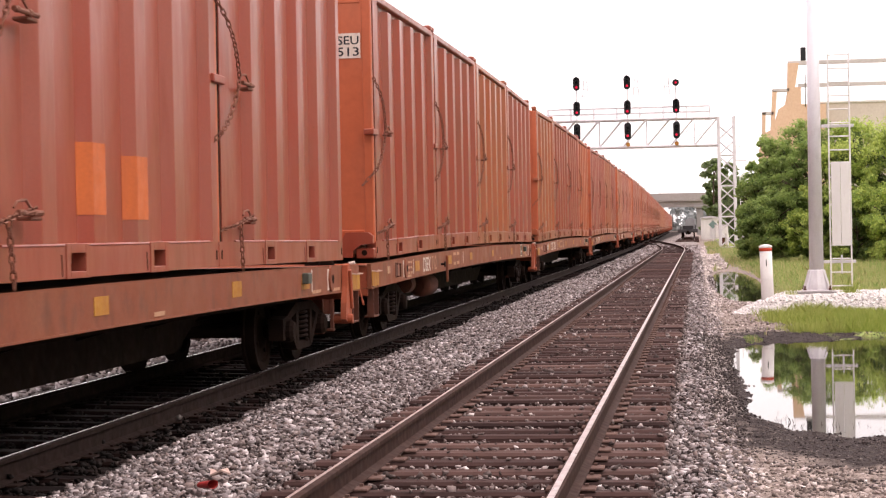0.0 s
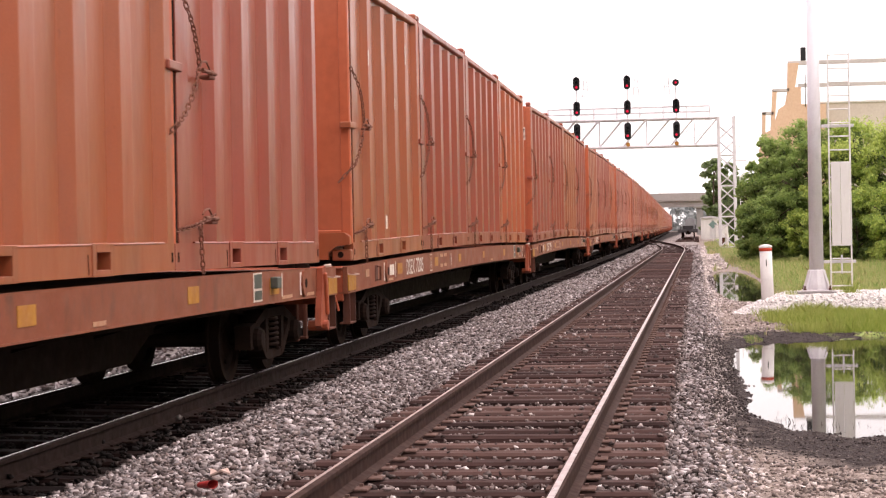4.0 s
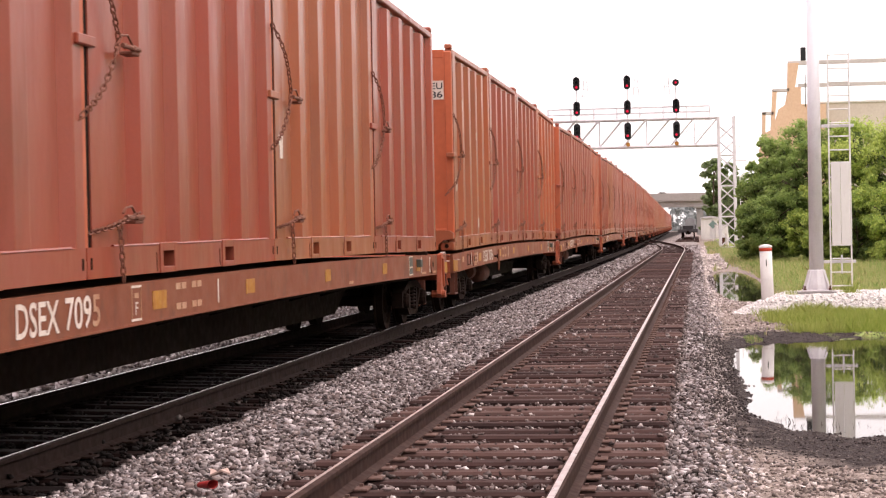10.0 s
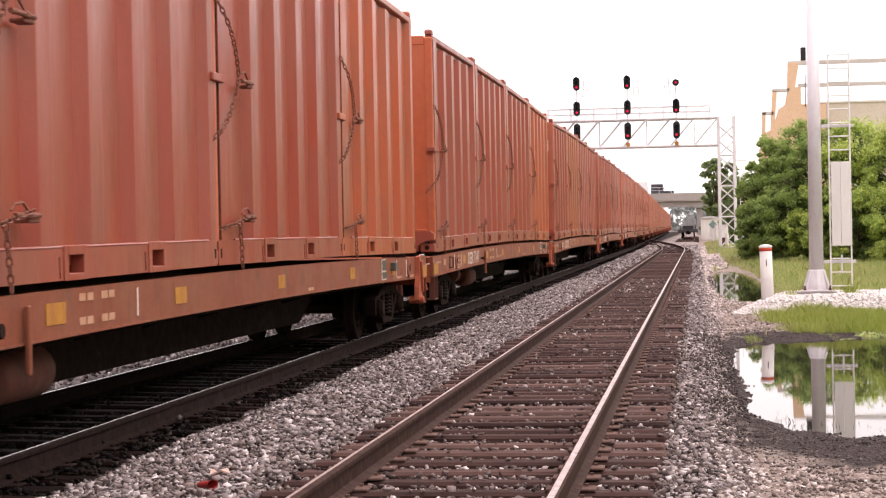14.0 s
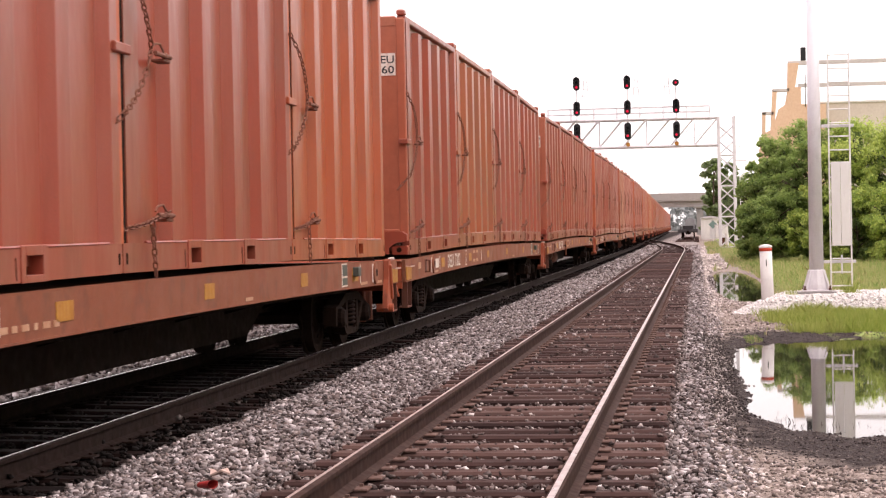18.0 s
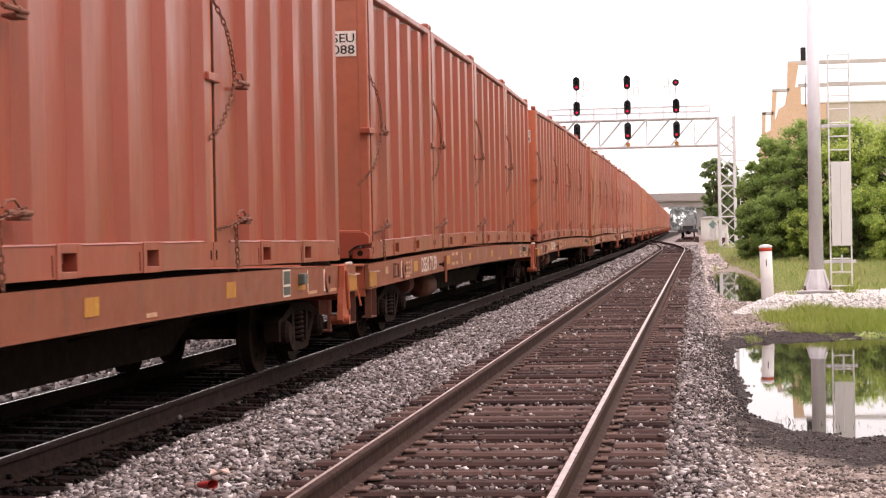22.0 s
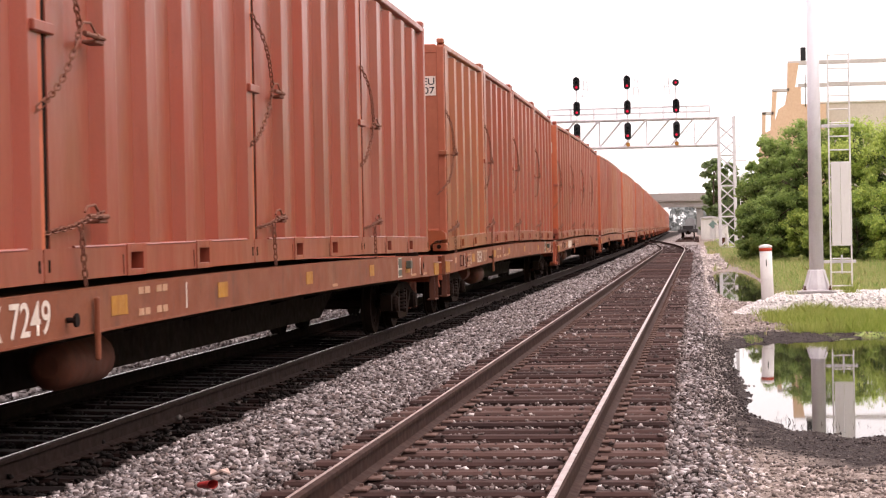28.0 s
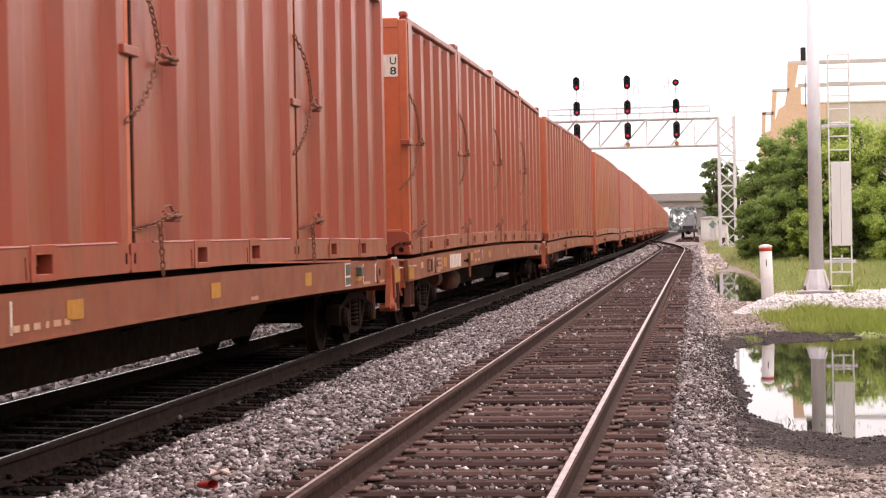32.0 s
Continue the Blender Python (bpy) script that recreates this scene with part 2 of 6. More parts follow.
def tie_wood(name="creosoted_wood", dim=(1.0, 1.0, 1.0)):
    k = Nodes(name, 0.85, 0.0, 0.1)
    n = k.noise(9, 6, (0.12, 1, 1))
    c = k.mix(k.ramp(n, [(0.3, 0.0), (0.7, 1.0)]), tuple(v * d for d, v in zip(dim, (0.014, 0.008, 0.0075))), tuple(v * d for d, v in zip(dim, (0.066, 0.036, 0.032))))
    info = k.t.nodes.new("ShaderNodeObjectInfo")
    c = k.mix(k.ramp(info.outputs["Random"], [(0.0, 0.0), (0.45, 0.05), (0.8, 0.45), (1.0, 0.9)]), c, tuple(v * d for d, v in zip(dim, (0.12, 0.071, 0.06))))
    c = k.mix(k.ramp(k.noise(3, 4), [(0.55, 0.0), (0.75, 0.5)]), c, tuple(v * d for d, v in zip(dim, (0.05, 0.029, 0.026))))
    k.color(c).bump(n, 0.6, 0.012)
    return k.mat


TIE = tie_wood()
# the same tie wood, oily and dimmed for the shade under the train
OILY_SHADED_TIE = tie_wood("oily_shaded_wood", (0.13, 0.085, 0.075))


def stone(name, stops, rough=0.85, spec=0.15):
    k = Nodes(name, rough, 0.0, spec)
    g = k.t.nodes.new("ShaderNodeNewGeometry")
    c = k.ramp(g.outputs["Random Per Island"], stops)
    n = k.noise(55, 4)
    c = k.mix(0.25, c, k.ramp(n, [(0.3, 0.2), (0.7, 0.8)]), "OVERLAY")
    k.color(c).bump(n, 0.3, 0.004)
    return k.mat


BALLAST = stone("ballast_stone", [(0.0, (0.035, 0.027, 0.026)), (0.22, (0.1, 0.078, 0.075)), (0.4, (0.18, 0.138, 0.128)), (0.52, (0.16, 0.142, 0.143)), (0.7, (0.23, 0.195, 0.187)), (0.88, (0.33, 0.29, 0.29)), (1.0, (0.54, 0.49, 0.485))])
PAD_STONE = stone("white_crushed_stone", [(0.0, (0.5, 0.46, 0.44)), (0.5, (0.66, 0.62, 0.6)), (1.0, (0.8, 0.77, 0.75))])
CLOD = stone("mud_clod", [(0.0, (0.025, 0.02, 0.02)), (0.6, (0.06, 0.047, 0.045)), (0.9, (0.11, 0.09, 0.084)), (1.0, (0.17, 0.145, 0.135))])
# oily stone, blackened further to stand for the train's shade
OILY_SHADED_STONE = stone("oily_shaded_stone", [(0.0, (0.004, 0.0026, 0.0022)), (0.7, (0.009, 0.0058, 0.0048)), (0.96, (0.022, 0.015, 0.013)), (1.0, (0.16, 0.14, 0.13))])
DIRTY_STONE = stone("muddy_stone", [(0.0, (0.08, 0.062, 0.054)), (0.5, (0.25, 0.2, 0.178)), (0.85, (0.42, 0.35, 0.32)), (1.0, (0.6, 0.54, 0.52))])

PALE_RUBBLE = stone("pale_rubble", [(0.0, (0.12, 0.095, 0.085)), (0.5, (0.34, 0.285, 0.26)), (0.85, (0.5, 0.43, 0.4)), (1.0, (0.66, 0.6, 0.58))])


def bed_material():
    """Packed crushed stone seen from afar."""
    k = Nodes("ballast_bed", 0.9, 0.0, 0.1)
    v = k.t.nodes.new("ShaderNodeTexVoronoi")
    v.inputs["Scale"].default_value = 22
    k.link(k.place("world"), v.inputs["Vector"])
    c = k.ramp(v.outputs["Color"], [(0.0, (0.075, 0.062, 0.058)), (0.5, (0.22, 0.19, 0.18)), (1.0, (0.42, 0.375, 0.355))])
    c = k.mix(k.ramp(k.noise(0.8, 5, space="world"), [(0.45, 0.0), (0.75, 0.5)]), c, (0.09, 0.065, 0.055))
    # oil, brake dust and the train's shade, all painted along the main line
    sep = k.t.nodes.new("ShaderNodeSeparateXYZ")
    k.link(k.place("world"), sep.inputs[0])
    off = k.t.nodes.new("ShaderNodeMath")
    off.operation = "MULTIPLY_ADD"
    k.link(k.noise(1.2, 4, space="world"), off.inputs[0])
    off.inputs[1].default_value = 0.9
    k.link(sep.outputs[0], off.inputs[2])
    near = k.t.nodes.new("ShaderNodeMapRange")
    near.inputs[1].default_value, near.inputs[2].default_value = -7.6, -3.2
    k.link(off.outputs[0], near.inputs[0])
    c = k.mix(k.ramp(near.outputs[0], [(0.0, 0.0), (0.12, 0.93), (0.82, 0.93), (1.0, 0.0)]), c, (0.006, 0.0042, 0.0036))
    k.color(c).bump(v.outputs["Distance"], 0.8, 0.03)
    return k.mat


BED = bed_material()


def ground_material():
    """Dirt, mud and grassy soil by place, with ragged borders."""
    k = Nodes("ground_soil", 0.95, 0.0, 0.12)
    pos = k.place("world")
    sep = k.t.nodes.new("ShaderNodeSeparateXYZ")
    k.link(pos, sep.inputs[0])
    n = k.noise(1.6, 6, space="world")
    fine = k.noise(14, 6, space="world")
    dirt = k.ramp(fine, [(0.3, (0.13, 0.1, 0.088)), (0.55, (0.24, 0.195, 0.17)), (0.75, (0.36, 0.3, 0.27))])
    mud = k.ramp(fine, [(0.3, (0.018, 0.014, 0.014)), (0.7, (0.06, 0.047, 0.044))])

    def calc(op, a, b):
        m = k.t.nodes.new("ShaderNodeMath")
        m.operation = op
        for s, q in zip(m.inputs, (a, b)):
            if isinstance(q, bpy.types.NodeSocket):
                k.link(q, s)
            else:
                s.default_value = q
        return m.outputs[0]
    # mud round the pools
    dx = calc("DIVIDE", calc("SUBTRACT", sep.outputs[0], 3.0), 3.0)
    dy = calc("DIVIDE", calc("SUBTRACT", sep.outputs[1], 25.0), 10.6)
    r = calc("POWER", calc("ADD", calc("POWER", calc("ABSOLUTE", dx, 0.0), 4.0), calc("POWER", calc("ABSOLUTE", dy, 0.0), 4.0)), 0.25)
    r = calc("ADD", r, calc("MULTIPLY", calc("SUBTRACT", n, 0.5), 0.4))
    c = k.mix(k.ramp(r, [(0.92, 1.0), (1.15, 0.0)]), dirt, mud)
    # grassy soil away from the track
    far = calc("ADD", calc("MULTIPLY", calc("SUBTRACT", sep.outputs[1], 33.0), 0.25), calc("MULTIPLY", calc("SUBTRACT", n, 0.5), 3.0))
    side = calc("ADD", calc("SUBTRACT", sep.outputs[0], 2.3), calc("MULTIPLY", calc("SUBTRACT", n, 0.5), 1.6))
    g = calc("MINIMUM", far, side)
    grass = k.ramp(k.noise(5, 6, space="world"), [(0.3, (0.13, 0.2, 0.05)), (0.5, (0.2, 0.26, 0.075)), (0.7, (0.36, 0.29, 0.16))])
    c = k.mix(k.ramp(g, [(0.0, 0.0), (0.25, 1.0)]), c, grass)
    k.color(c).bump(fine, 1.0, 0.06)
    return k.mat


SOIL = ground_material()


def water_material():
    k = Nodes("puddle_water", 0.02, 0.0, 0.5)
    k.color((0.018, 0.016, 0.012))
    k.b.inputs["IOR"].default_value = 1.33
    k.bump(k.noise(2.5, 2, space="world"), 0.02, 0.01)
    return k.mat


WATER = water_material()


def leaf_material(name, dark, mid, light):
    k = Nodes(name, 0.55)
    g = k.t.nodes.new("ShaderNodeNewGeometry")
    c = k.ramp(g.outputs["Random Per Island"], [(0.0, dark), (0.55, mid), (1.0, light)])
    c = k.mix(k.ramp(k.noise(0.5, 3, space="world"), [(0.4, 0.0), (0.7, 0.5)]), c, light)
    k.color(c)
    tr = k.t.nodes.new("ShaderNodeBsdfTranslucent")
    k.link(c, tr.inputs[0])
    mx = k.t.nodes.new("ShaderNodeMixShader")
    mx.inputs[0].default_value = 0.46
    k.link(k.b.outputs[0], mx.inputs[1])
    k.link(tr.outputs[0], mx.inputs[2])
    k.link(mx.outputs[0], k.t.nodes["Material Output"].inputs["Surface"])
    return k.mat


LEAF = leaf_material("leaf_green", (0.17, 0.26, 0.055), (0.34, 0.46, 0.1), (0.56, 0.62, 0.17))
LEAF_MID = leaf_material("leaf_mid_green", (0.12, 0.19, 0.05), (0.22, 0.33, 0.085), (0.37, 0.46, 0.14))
# darker copy of the leaf colour, with the crown's inner shade painted in
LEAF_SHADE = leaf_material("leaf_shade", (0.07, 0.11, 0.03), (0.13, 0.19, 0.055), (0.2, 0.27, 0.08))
# pale grey leaves: the distance haze is painted into their colour
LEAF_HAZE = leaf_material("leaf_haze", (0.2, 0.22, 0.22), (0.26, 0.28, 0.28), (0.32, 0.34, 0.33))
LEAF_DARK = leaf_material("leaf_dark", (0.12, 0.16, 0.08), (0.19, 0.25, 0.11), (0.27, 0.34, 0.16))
GRASS = leaf_material("grass_blade", (0.2, 0.27, 0.045), (0.31, 0.39, 0.075), (0.46, 0.47, 0.16))
DRY_GRASS = leaf_material("dry_grass", (0.15, 0.25, 0.06), (0.26, 0.37, 0.1), (0.56, 0.43, 0.25))

# ---- the lie of the land ----
NEAR_X, MAIN_X, THIRD_X, GAUGE = -1.607, -5.70, -9.65, 1.505
CAR_PITCH = 26.6


def ease(t):
    t = max(0.0, min(1.0, t))
    return t * t * (3 - 2 * t)


def main_x(s):
    """The main line bears slightly left far ahead."""
    return MAIN_X - 0.0045 * (math.sqrt((s - 135) ** 2 + 900) + (s - 135))


def near_x(s):
    """The near track runs straight, then crosses over to the main line."""
    return NEAR_X + (main_x(s) - NEAR_X) * ease((s - 118) / 125)


def rough(x, y, k, size):
    return noise.noise(Vector((x * k, y * k, 3.7))) * size


def bed_z(x):
    """The top of the crushed-stone bed."""
    pts = ((-30, -0.47), (-12.2, -0.45), (-11.4, -0.22), (-6.9, -0.25), (-4.6, -0.27), (-4.2, -0.2), (-3.6, -0.13), (-3.1, -0.2), (-2.92, -0.275), (-0.3, -0.275), (0.0, -0.28), (0.42, -0.45), (0.7, -0.62), (60, -0.62))
    for (a, p), (b, q) in zip(pts, pts[1:]):
        if a <= x <= b:
            return p + (q - p) * (x - a) / (b - a)
    return -0.5


def pool(x, y):
    """Below zero inside a pool of standing water."""
    a = (abs((x - 3.0) / 2.45) ** 5 + abs((y - 25.6) / 7.5) ** 5) ** 0.2 - 1
    b = math.hypot((x - 1.25) / 0.85, (y - 66) / 17) - 1
    w = rough(x, y * 0.4, 1.5, 0.07) + rough(x, y * 0.5, 4.5, 0.06)
    return min(a, b) + w


def land_z(x, y):
    if abs(x) > 60 or y > 400 or y < -60:
        return -0.45
    p = pool(x, y)
    dip = 0.14 * ease((0.14 - p) / 0.28)
    return -0.44 - dip + rough(x, y, 0.9, 0.035) * (1 if y < 80 else 0.5) + (rough(x, y, 5, 0.018) if y < 60 else 0)


def spread(lo, hi, mid_lo, mid_hi, step, growth):
    out = [mid_lo + step * i for i in range(int((mid_hi - mid_lo) / step) + 1)]
    s = step
    while out[-1] < hi:
        s *= growth
        out.append(out[-1] + s)
    s = step
    while out[0] > lo:
        s *= growth
        out.insert(0, out[0] - s)
    return out


def ground():
    xs = spread(-3500, 3500, -0.6, 6.0, 0.11, 1.25)
    ys = spread(-3000, 4500, 13.0, 62.0, 0.22, 1.12)
    nx = len(xs)
    m = Mesh()
    m.v = [(x, y, land_z(x, y)) for y in ys for x in xs]
    m.f = [(j * nx + i, j * nx + i + 1, (j + 1) * nx + i + 1, (j + 1) * nx + i) for j in range(len(ys) - 1) for i in range(nx - 1)]
    me = bpy.data.meshes.new("ground")
    me.from_pydata(m.v, [], m.f)
    me.polygons.foreach_set("use_smooth", [True] * len(me.polygons))
    me.materials.append(SOIL)
    return tagged(new("ground", me), "muddy trackside ground turning to rough grass further off", "ground", kind="structure")


ground()


def water(label, x0, x1, y0, y1):
    n = 6
    m = Mesh()
    m.v = [(x0 + (x1 - x0) * i / n, y0 + (y1 - y0) * j / n, -0.505) for j in range(n + 1) for i in range(n + 1)]
    m.f = [(j * (n + 1) + i, j * (n + 1) + i + 1, (j + 1) * (n + 1) + i + 1, (j + 1) * (n + 1) + i) for j in range(n) for i in range(n)]
    tagged(part("water", m, WATER), label, "puddle", kind="structure")


water("still brown puddle mirroring the sky and trees", 0.1, 5.8, 16.5, 34.0)
water("narrow strip of standing water beside the gravel pad", 0.35, 2.2, 48.0, 85.0)


def bed():
    xs = (-12.2, -11.4, -6.9, -4.6, -4.2, -3.6, -3.1, -2.92, -0.3, 0.0, 0.42, 0.7)
    ys = [-30 + 6 * i for i in range(100)]
    m = Mesh()
    for y in ys:
        shift = main_x(y) - MAIN_X
        for x in xs:
            k = shift if x < -4.5 else shift * 0.6
            m.v.append((x + k, y, bed_z(x) - 0.03))
        m.v.append((0.7, y, -0.9))
        m.v.append((-12.2 + shift, y, -0.9))
    n = len(xs) + 2
    m.f = [(j * n + i, j * n + (i + 1) % n, (j + 1) * n + (i + 1) % n, (j + 1) * n + i) for j in range(len(ys) - 1) for i in range(n)]
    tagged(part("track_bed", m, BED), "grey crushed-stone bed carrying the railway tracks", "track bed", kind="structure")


bed()


# ---- tracks ----
def rail_mesh(line, side, s0, s1, step, head, drop=0.0):
    """A flat-bottomed rail swept along a line; head: the reach of the bright running strip, which alone is made then."""
    if head:
        a, b = head[side > 0]
        prof = [(a, -0.003), (b, -0.003), (b - 0.002, 0.0), (a + 0.002, 0.0)]
    else:
        prof = [(-0.07, -0.185), (0.07, -0.185), (0.07, -0.172), (0.012, -0.15), (0.012, -0.045), (0.036, -0.035), (0.036, -0.008), (0.03, -0.002),
                (-0.03, -0.002), (-0.036, -0.008), (-0.036, -0.035), (-0.012, -0.045), (-0.012, -0.15), (-0.07, -0.172)]
    ss = [s0]
    while ss[-1] < s1:
        ss.append(min(s1, ss[-1] + step))
    m, n = Mesh(), len(prof)
    for s in ss:
        m.v += [(line(s) + side * GAUGE / 2 + x, s, z - drop) for x, z in prof]
    m.f = [(j * n + i, j * n + (i + 1) % n, (j + 1) * n + (i + 1) % n, (j + 1) * n + i) for j in range(len(ss) - 1) for i in range(n)]
    m.f += [tuple(range(n)), tuple(range((len(ss) - 1) * n, len(ss) * n))]
    return m


TIE_PLACES = {}
TIE_MESHES = []
for i in range(5):
    tm = Mesh().box((0, 0, 0), (2.6, 0.205, 0.18), 0.022)
    tm.bend(lambda x, y, z, i=i: (x + rough(y, z, 9 + i, 0.03) * (abs(x) > 1.2), y + rough(x, i, 1.3, 0.014), z + rough(x, y + i, 2.0, 0.012)))
    TIE_MESHES.append(tm.data("tie", TIE))
OILY_SHADED_TIES = [me.copy() for me in TIE_MESHES]
for me in OILY_SHADED_TIES:
    me.materials.clear()
    me.materials.append(OILY_SHADED_TIE)
PLATE_RUST = worn("tie_plate_rust", (0.13, 0.078, 0.064), (0.085, 0.05, 0.042), 0.85, scale=9, streak=1, dirt=(0.018, 0.013, 0.012), spec=0.1)
PLATE_MESH = Mesh().box((0, 0, 0), (0.33, 0.18, 0.02), 0.006).box((0.1, 0.05, 0.014), (0.026, 0.026, 0.026)).box((-0.1, -0.05, 0.014), (0.026, 0.026, 0.026)).data("tie_plate", PLATE_RUST)

# plates under the train take the shaded rail colour
SHADED_PLATE = PLATE_MESH.copy()
SHADED_PLATE.materials.clear()
SHADED_PLATE.materials.append(MAIN_SIDE)


def track(name, label, line, s0, s1, tie_to, plates_to, head_mat, side_mat=RAIL_SIDE, ties=None, wood=TIE, drops=(0.0, 0.0), shine=((-0.02, 0.02), (-0.02, 0.02))):
    ties = ties or TIE_MESHES
    tr = thing(name, label, "railway track", kind="structure")
    for side, drop in zip((-1, 1), drops):
        r = part("rail", rail_mesh(line, side, s0, s1, 4.0, False, drop), side_mat, tr)
        part("running_surface", rail_mesh(line, side, s0, s1, 4.0, shine, drop), head_mat, r, "worn bright top of the rail")
    s, i = max(9.05, s0), 0
    at_s = TIE_PLACES.setdefault(name, [])
    rnd = random.Random(name)
    rest = Mesh()
    while s < s1:
        turn = math.degrees(math.atan2(-(line(s + 0.5) - line(s - 0.5)), 1.0))
        m = pose(line(s) + rnd.uniform(-0.04, 0.04), s, -0.285 - sum(drops) / 2 + rnd.uniform(-0.018, 0.006), rnd.uniform(-2.0, 2.0), math.degrees(math.atan2(drops[1] - drops[0], GAUGE)) if drops[1] else 0, turn + rnd.uniform(-1.3, 1.3))
        at_s.append(s)
        if s < tie_to:
            part("tie", ties[rnd.randrange(len(ties))], wood, tr, at=m)
            if s < plates_to:
                for side in (-1, 1):
                    part("tie_plate", SHADED_PLATE if wood is OILY_SHADED_TIE else PLATE_MESH, PLATE_RUST, tr, at=pose(line(s) + side * GAUGE / 2, s, -0.185 - drops[side > 0]))
        else:
            rest.box(m.translation, (2.6, 0.225, 0.18), 0, m.to_3x3())
        s += 0.535 + rnd.uniform(-0.03, 0.03)
        i += 1
    tagged(part("far_ties", rest, wood, tr, "far wooden ties too small to tell apart"), kind="stuff")
    return tr


track("track_1", "rusty siding with bright rails on dark creosoted ties", near_x, -20, 243, 120, 75, RAIL_TOP, shine=((-0.032, -0.008), (-0.024, 0.02)))
track("track_2", "main-line track under the freight train, greasy ties darkened for its shade", main_x, -20, 560, 75, 25, MAIN_TOP, MAIN_SIDE, OILY_SHADED_TIES, OILY_SHADED_TIE, (0.01, 0.045), ((0.008, 0.034), (-0.034, -0.014)))
track("track_3", "further main-line track behind the train", lambda s: main_x(s) + THIRD_X - MAIN_X, -20, 300, 9, 9, RAIL_TOP)
track("track_4", "stub track under the parked rail vehicle", lambda s: NEAR_X + 0.35, 214, 300, 210, 210, MAIN_TOP)


# ---- loose stone ----
CRIB_STONE = stone("crib_stone", [(0.0, (0.035, 0.025, 0.023)), (0.45, (0.11, 0.083, 0.077)), (0.8, (0.22, 0.178, 0.168)), (0.96, (0.36, 0.31, 0.3)), (1.0, (0.6, 0.55, 0.53))])
def scatter(name, label, count, region, size, mat, seed, squash=0.7):
    """Many angular stones in one mesh. region: a function of the random source that gives x, y, z."""
    rng = np.random.default_rng(seed)
    rnd = random.Random(seed)
    cube = np.array([(i, j, k) for i in (-1, 1) for j in (-1, 1) for k in (-1, 1)], float)
    quads = np.array([(0, 1, 3, 2), (4, 6, 7, 5), (0, 4, 5, 1), (2, 3, 7, 6), (0, 2, 6, 4), (1, 5, 7, 3)])
    places = []
    while len(places) < count:
        p = region(rnd)
        if p is not None:
            places.append(p)
    places = np.array(places)
    shape = cube[None] * 0.62 + rng.uniform(-0.42, 0.42, (count, 8, 3))
    shape *= rng.uniform(0.6, 1.35, (count, 1, 3))
    shape[:, :, 2] *= squash
    a, b = rng.uniform(0, 2 * np.pi, count), rng.uniform(-0.9, 0.9, count)
    ca, sa, cb, sb = np.cos(a), np.sin(a), np.cos(b), np.sin(b)
    x, y, z = shape[:, :, 0], shape[:, :, 1], shape[:, :, 2]
    y, z = y * cb[:, None] - z * sb[:, None], y * sb[:, None] + z * cb[:, None]
    x, y = x * ca[:, None] - y * sa[:, None], x * sa[:, None] + y * ca[:, None]
    s = (size[0] + (size[1] - size[0]) * rng.power(0.6, count))[:, None] / 2
    far = np.maximum(1.0, places[:, 1:2] / 38.0)
    co = np.stack([x * s * far + places[:, 0:1], y * s * far + places[:, 1:2], z * s * far + places[:, 2:3]], -1).reshape(-1, 3)
    me = bpy.data.meshes.new(name)
    me.vertices.add(count * 8)
    me.vertices.foreach_set("co", co.ravel())
    me.loops.add(count * 24)
    me.polygons.add(count * 6)
    idx = (quads[None] + 8 * np.arange(count)[:, None, None]).ravel()
    me.loops.foreach_set("vertex_index", idx)
    me.polygons.foreach_set("loop_start", np.arange(0, count * 24, 4))
    me.materials.append(mat)
    me.update(calc_edges=True)
    me.validate()
    return tagged(new(name, me), label, "gravel", kind="stuff")


def bisect(a, v):
    lo, hi = 0, len(a)
    while lo < hi:
        mid = (lo + hi) // 2
        if a[mid] < v:
            lo = mid + 1
        else:
            hi = mid
    return lo


def strip(x0, x1, y0, y1, lift=0.0, power=1.0, zf=bed_z):
    def at(r):
        x, y = r.uniform(x0, x1), y0 + (y1 - y0) * r.random() ** power
        return x, y, zf(x) + lift + r.uniform(-0.012, 0.012)
    return at


def cribs(x0, x1, y0, y1, places, stray):
    """Between the ties, with a few strays on top of them."""
    def at(r):
        x, y = r.uniform(x0, x1), y0 + (y1 - y0) * r.random() ** 1.3
        i = bisect(places, y)
        near = min(abs(y - places[max(0, i - 1)]), abs(y - places[min(len(places) - 1, i)]))
        if near < 0.125 and r.random() > stray:
            return None
        if near < 0.11:
            return x, y, -0.185
        return x, y, -0.243 + r.uniform(-0.03, 0.015) + (0.03 if r.random() < 0.03 else 0)
    return at


def wet(x, y):
    """About one at the rim of the muddy hollow, less inside."""
    return (((x - 3.0) / 2.98) ** 4 + ((y - 25.0) / 10.4) ** 4) ** 0.25 + rough(x, y, 1.3, 0.1)


def shoulder(r):
    x, y = r.uniform(-0.35, 0.45), 10.5 + 49.5 * r.random() ** 1.4
    if wet(x, y) < 0.98 + 0.08 * r.random():
        return None
    return x, y, bed_z(x) + r.uniform(-0.012, 0.012)


def heaped(r):
    """Clean stone between the tracks, ragged towards the darkened main line."""
    x, y = r.uniform(-4.5, -2.86), 10 + 52 * r.random() ** 1.5
    if x < -4.33 + rough(x, y, 0.9, 0.3) + r.gauss(0, 0.05):
        return None
    return x, y, bed_z(x) + r.uniform(-0.012, 0.012)


scatter("ballast_between_tracks", "pale grey crushed stone heaped between the tracks", 36000, heaped, (0.03, 0.075), BALLAST, 11, 0.5)
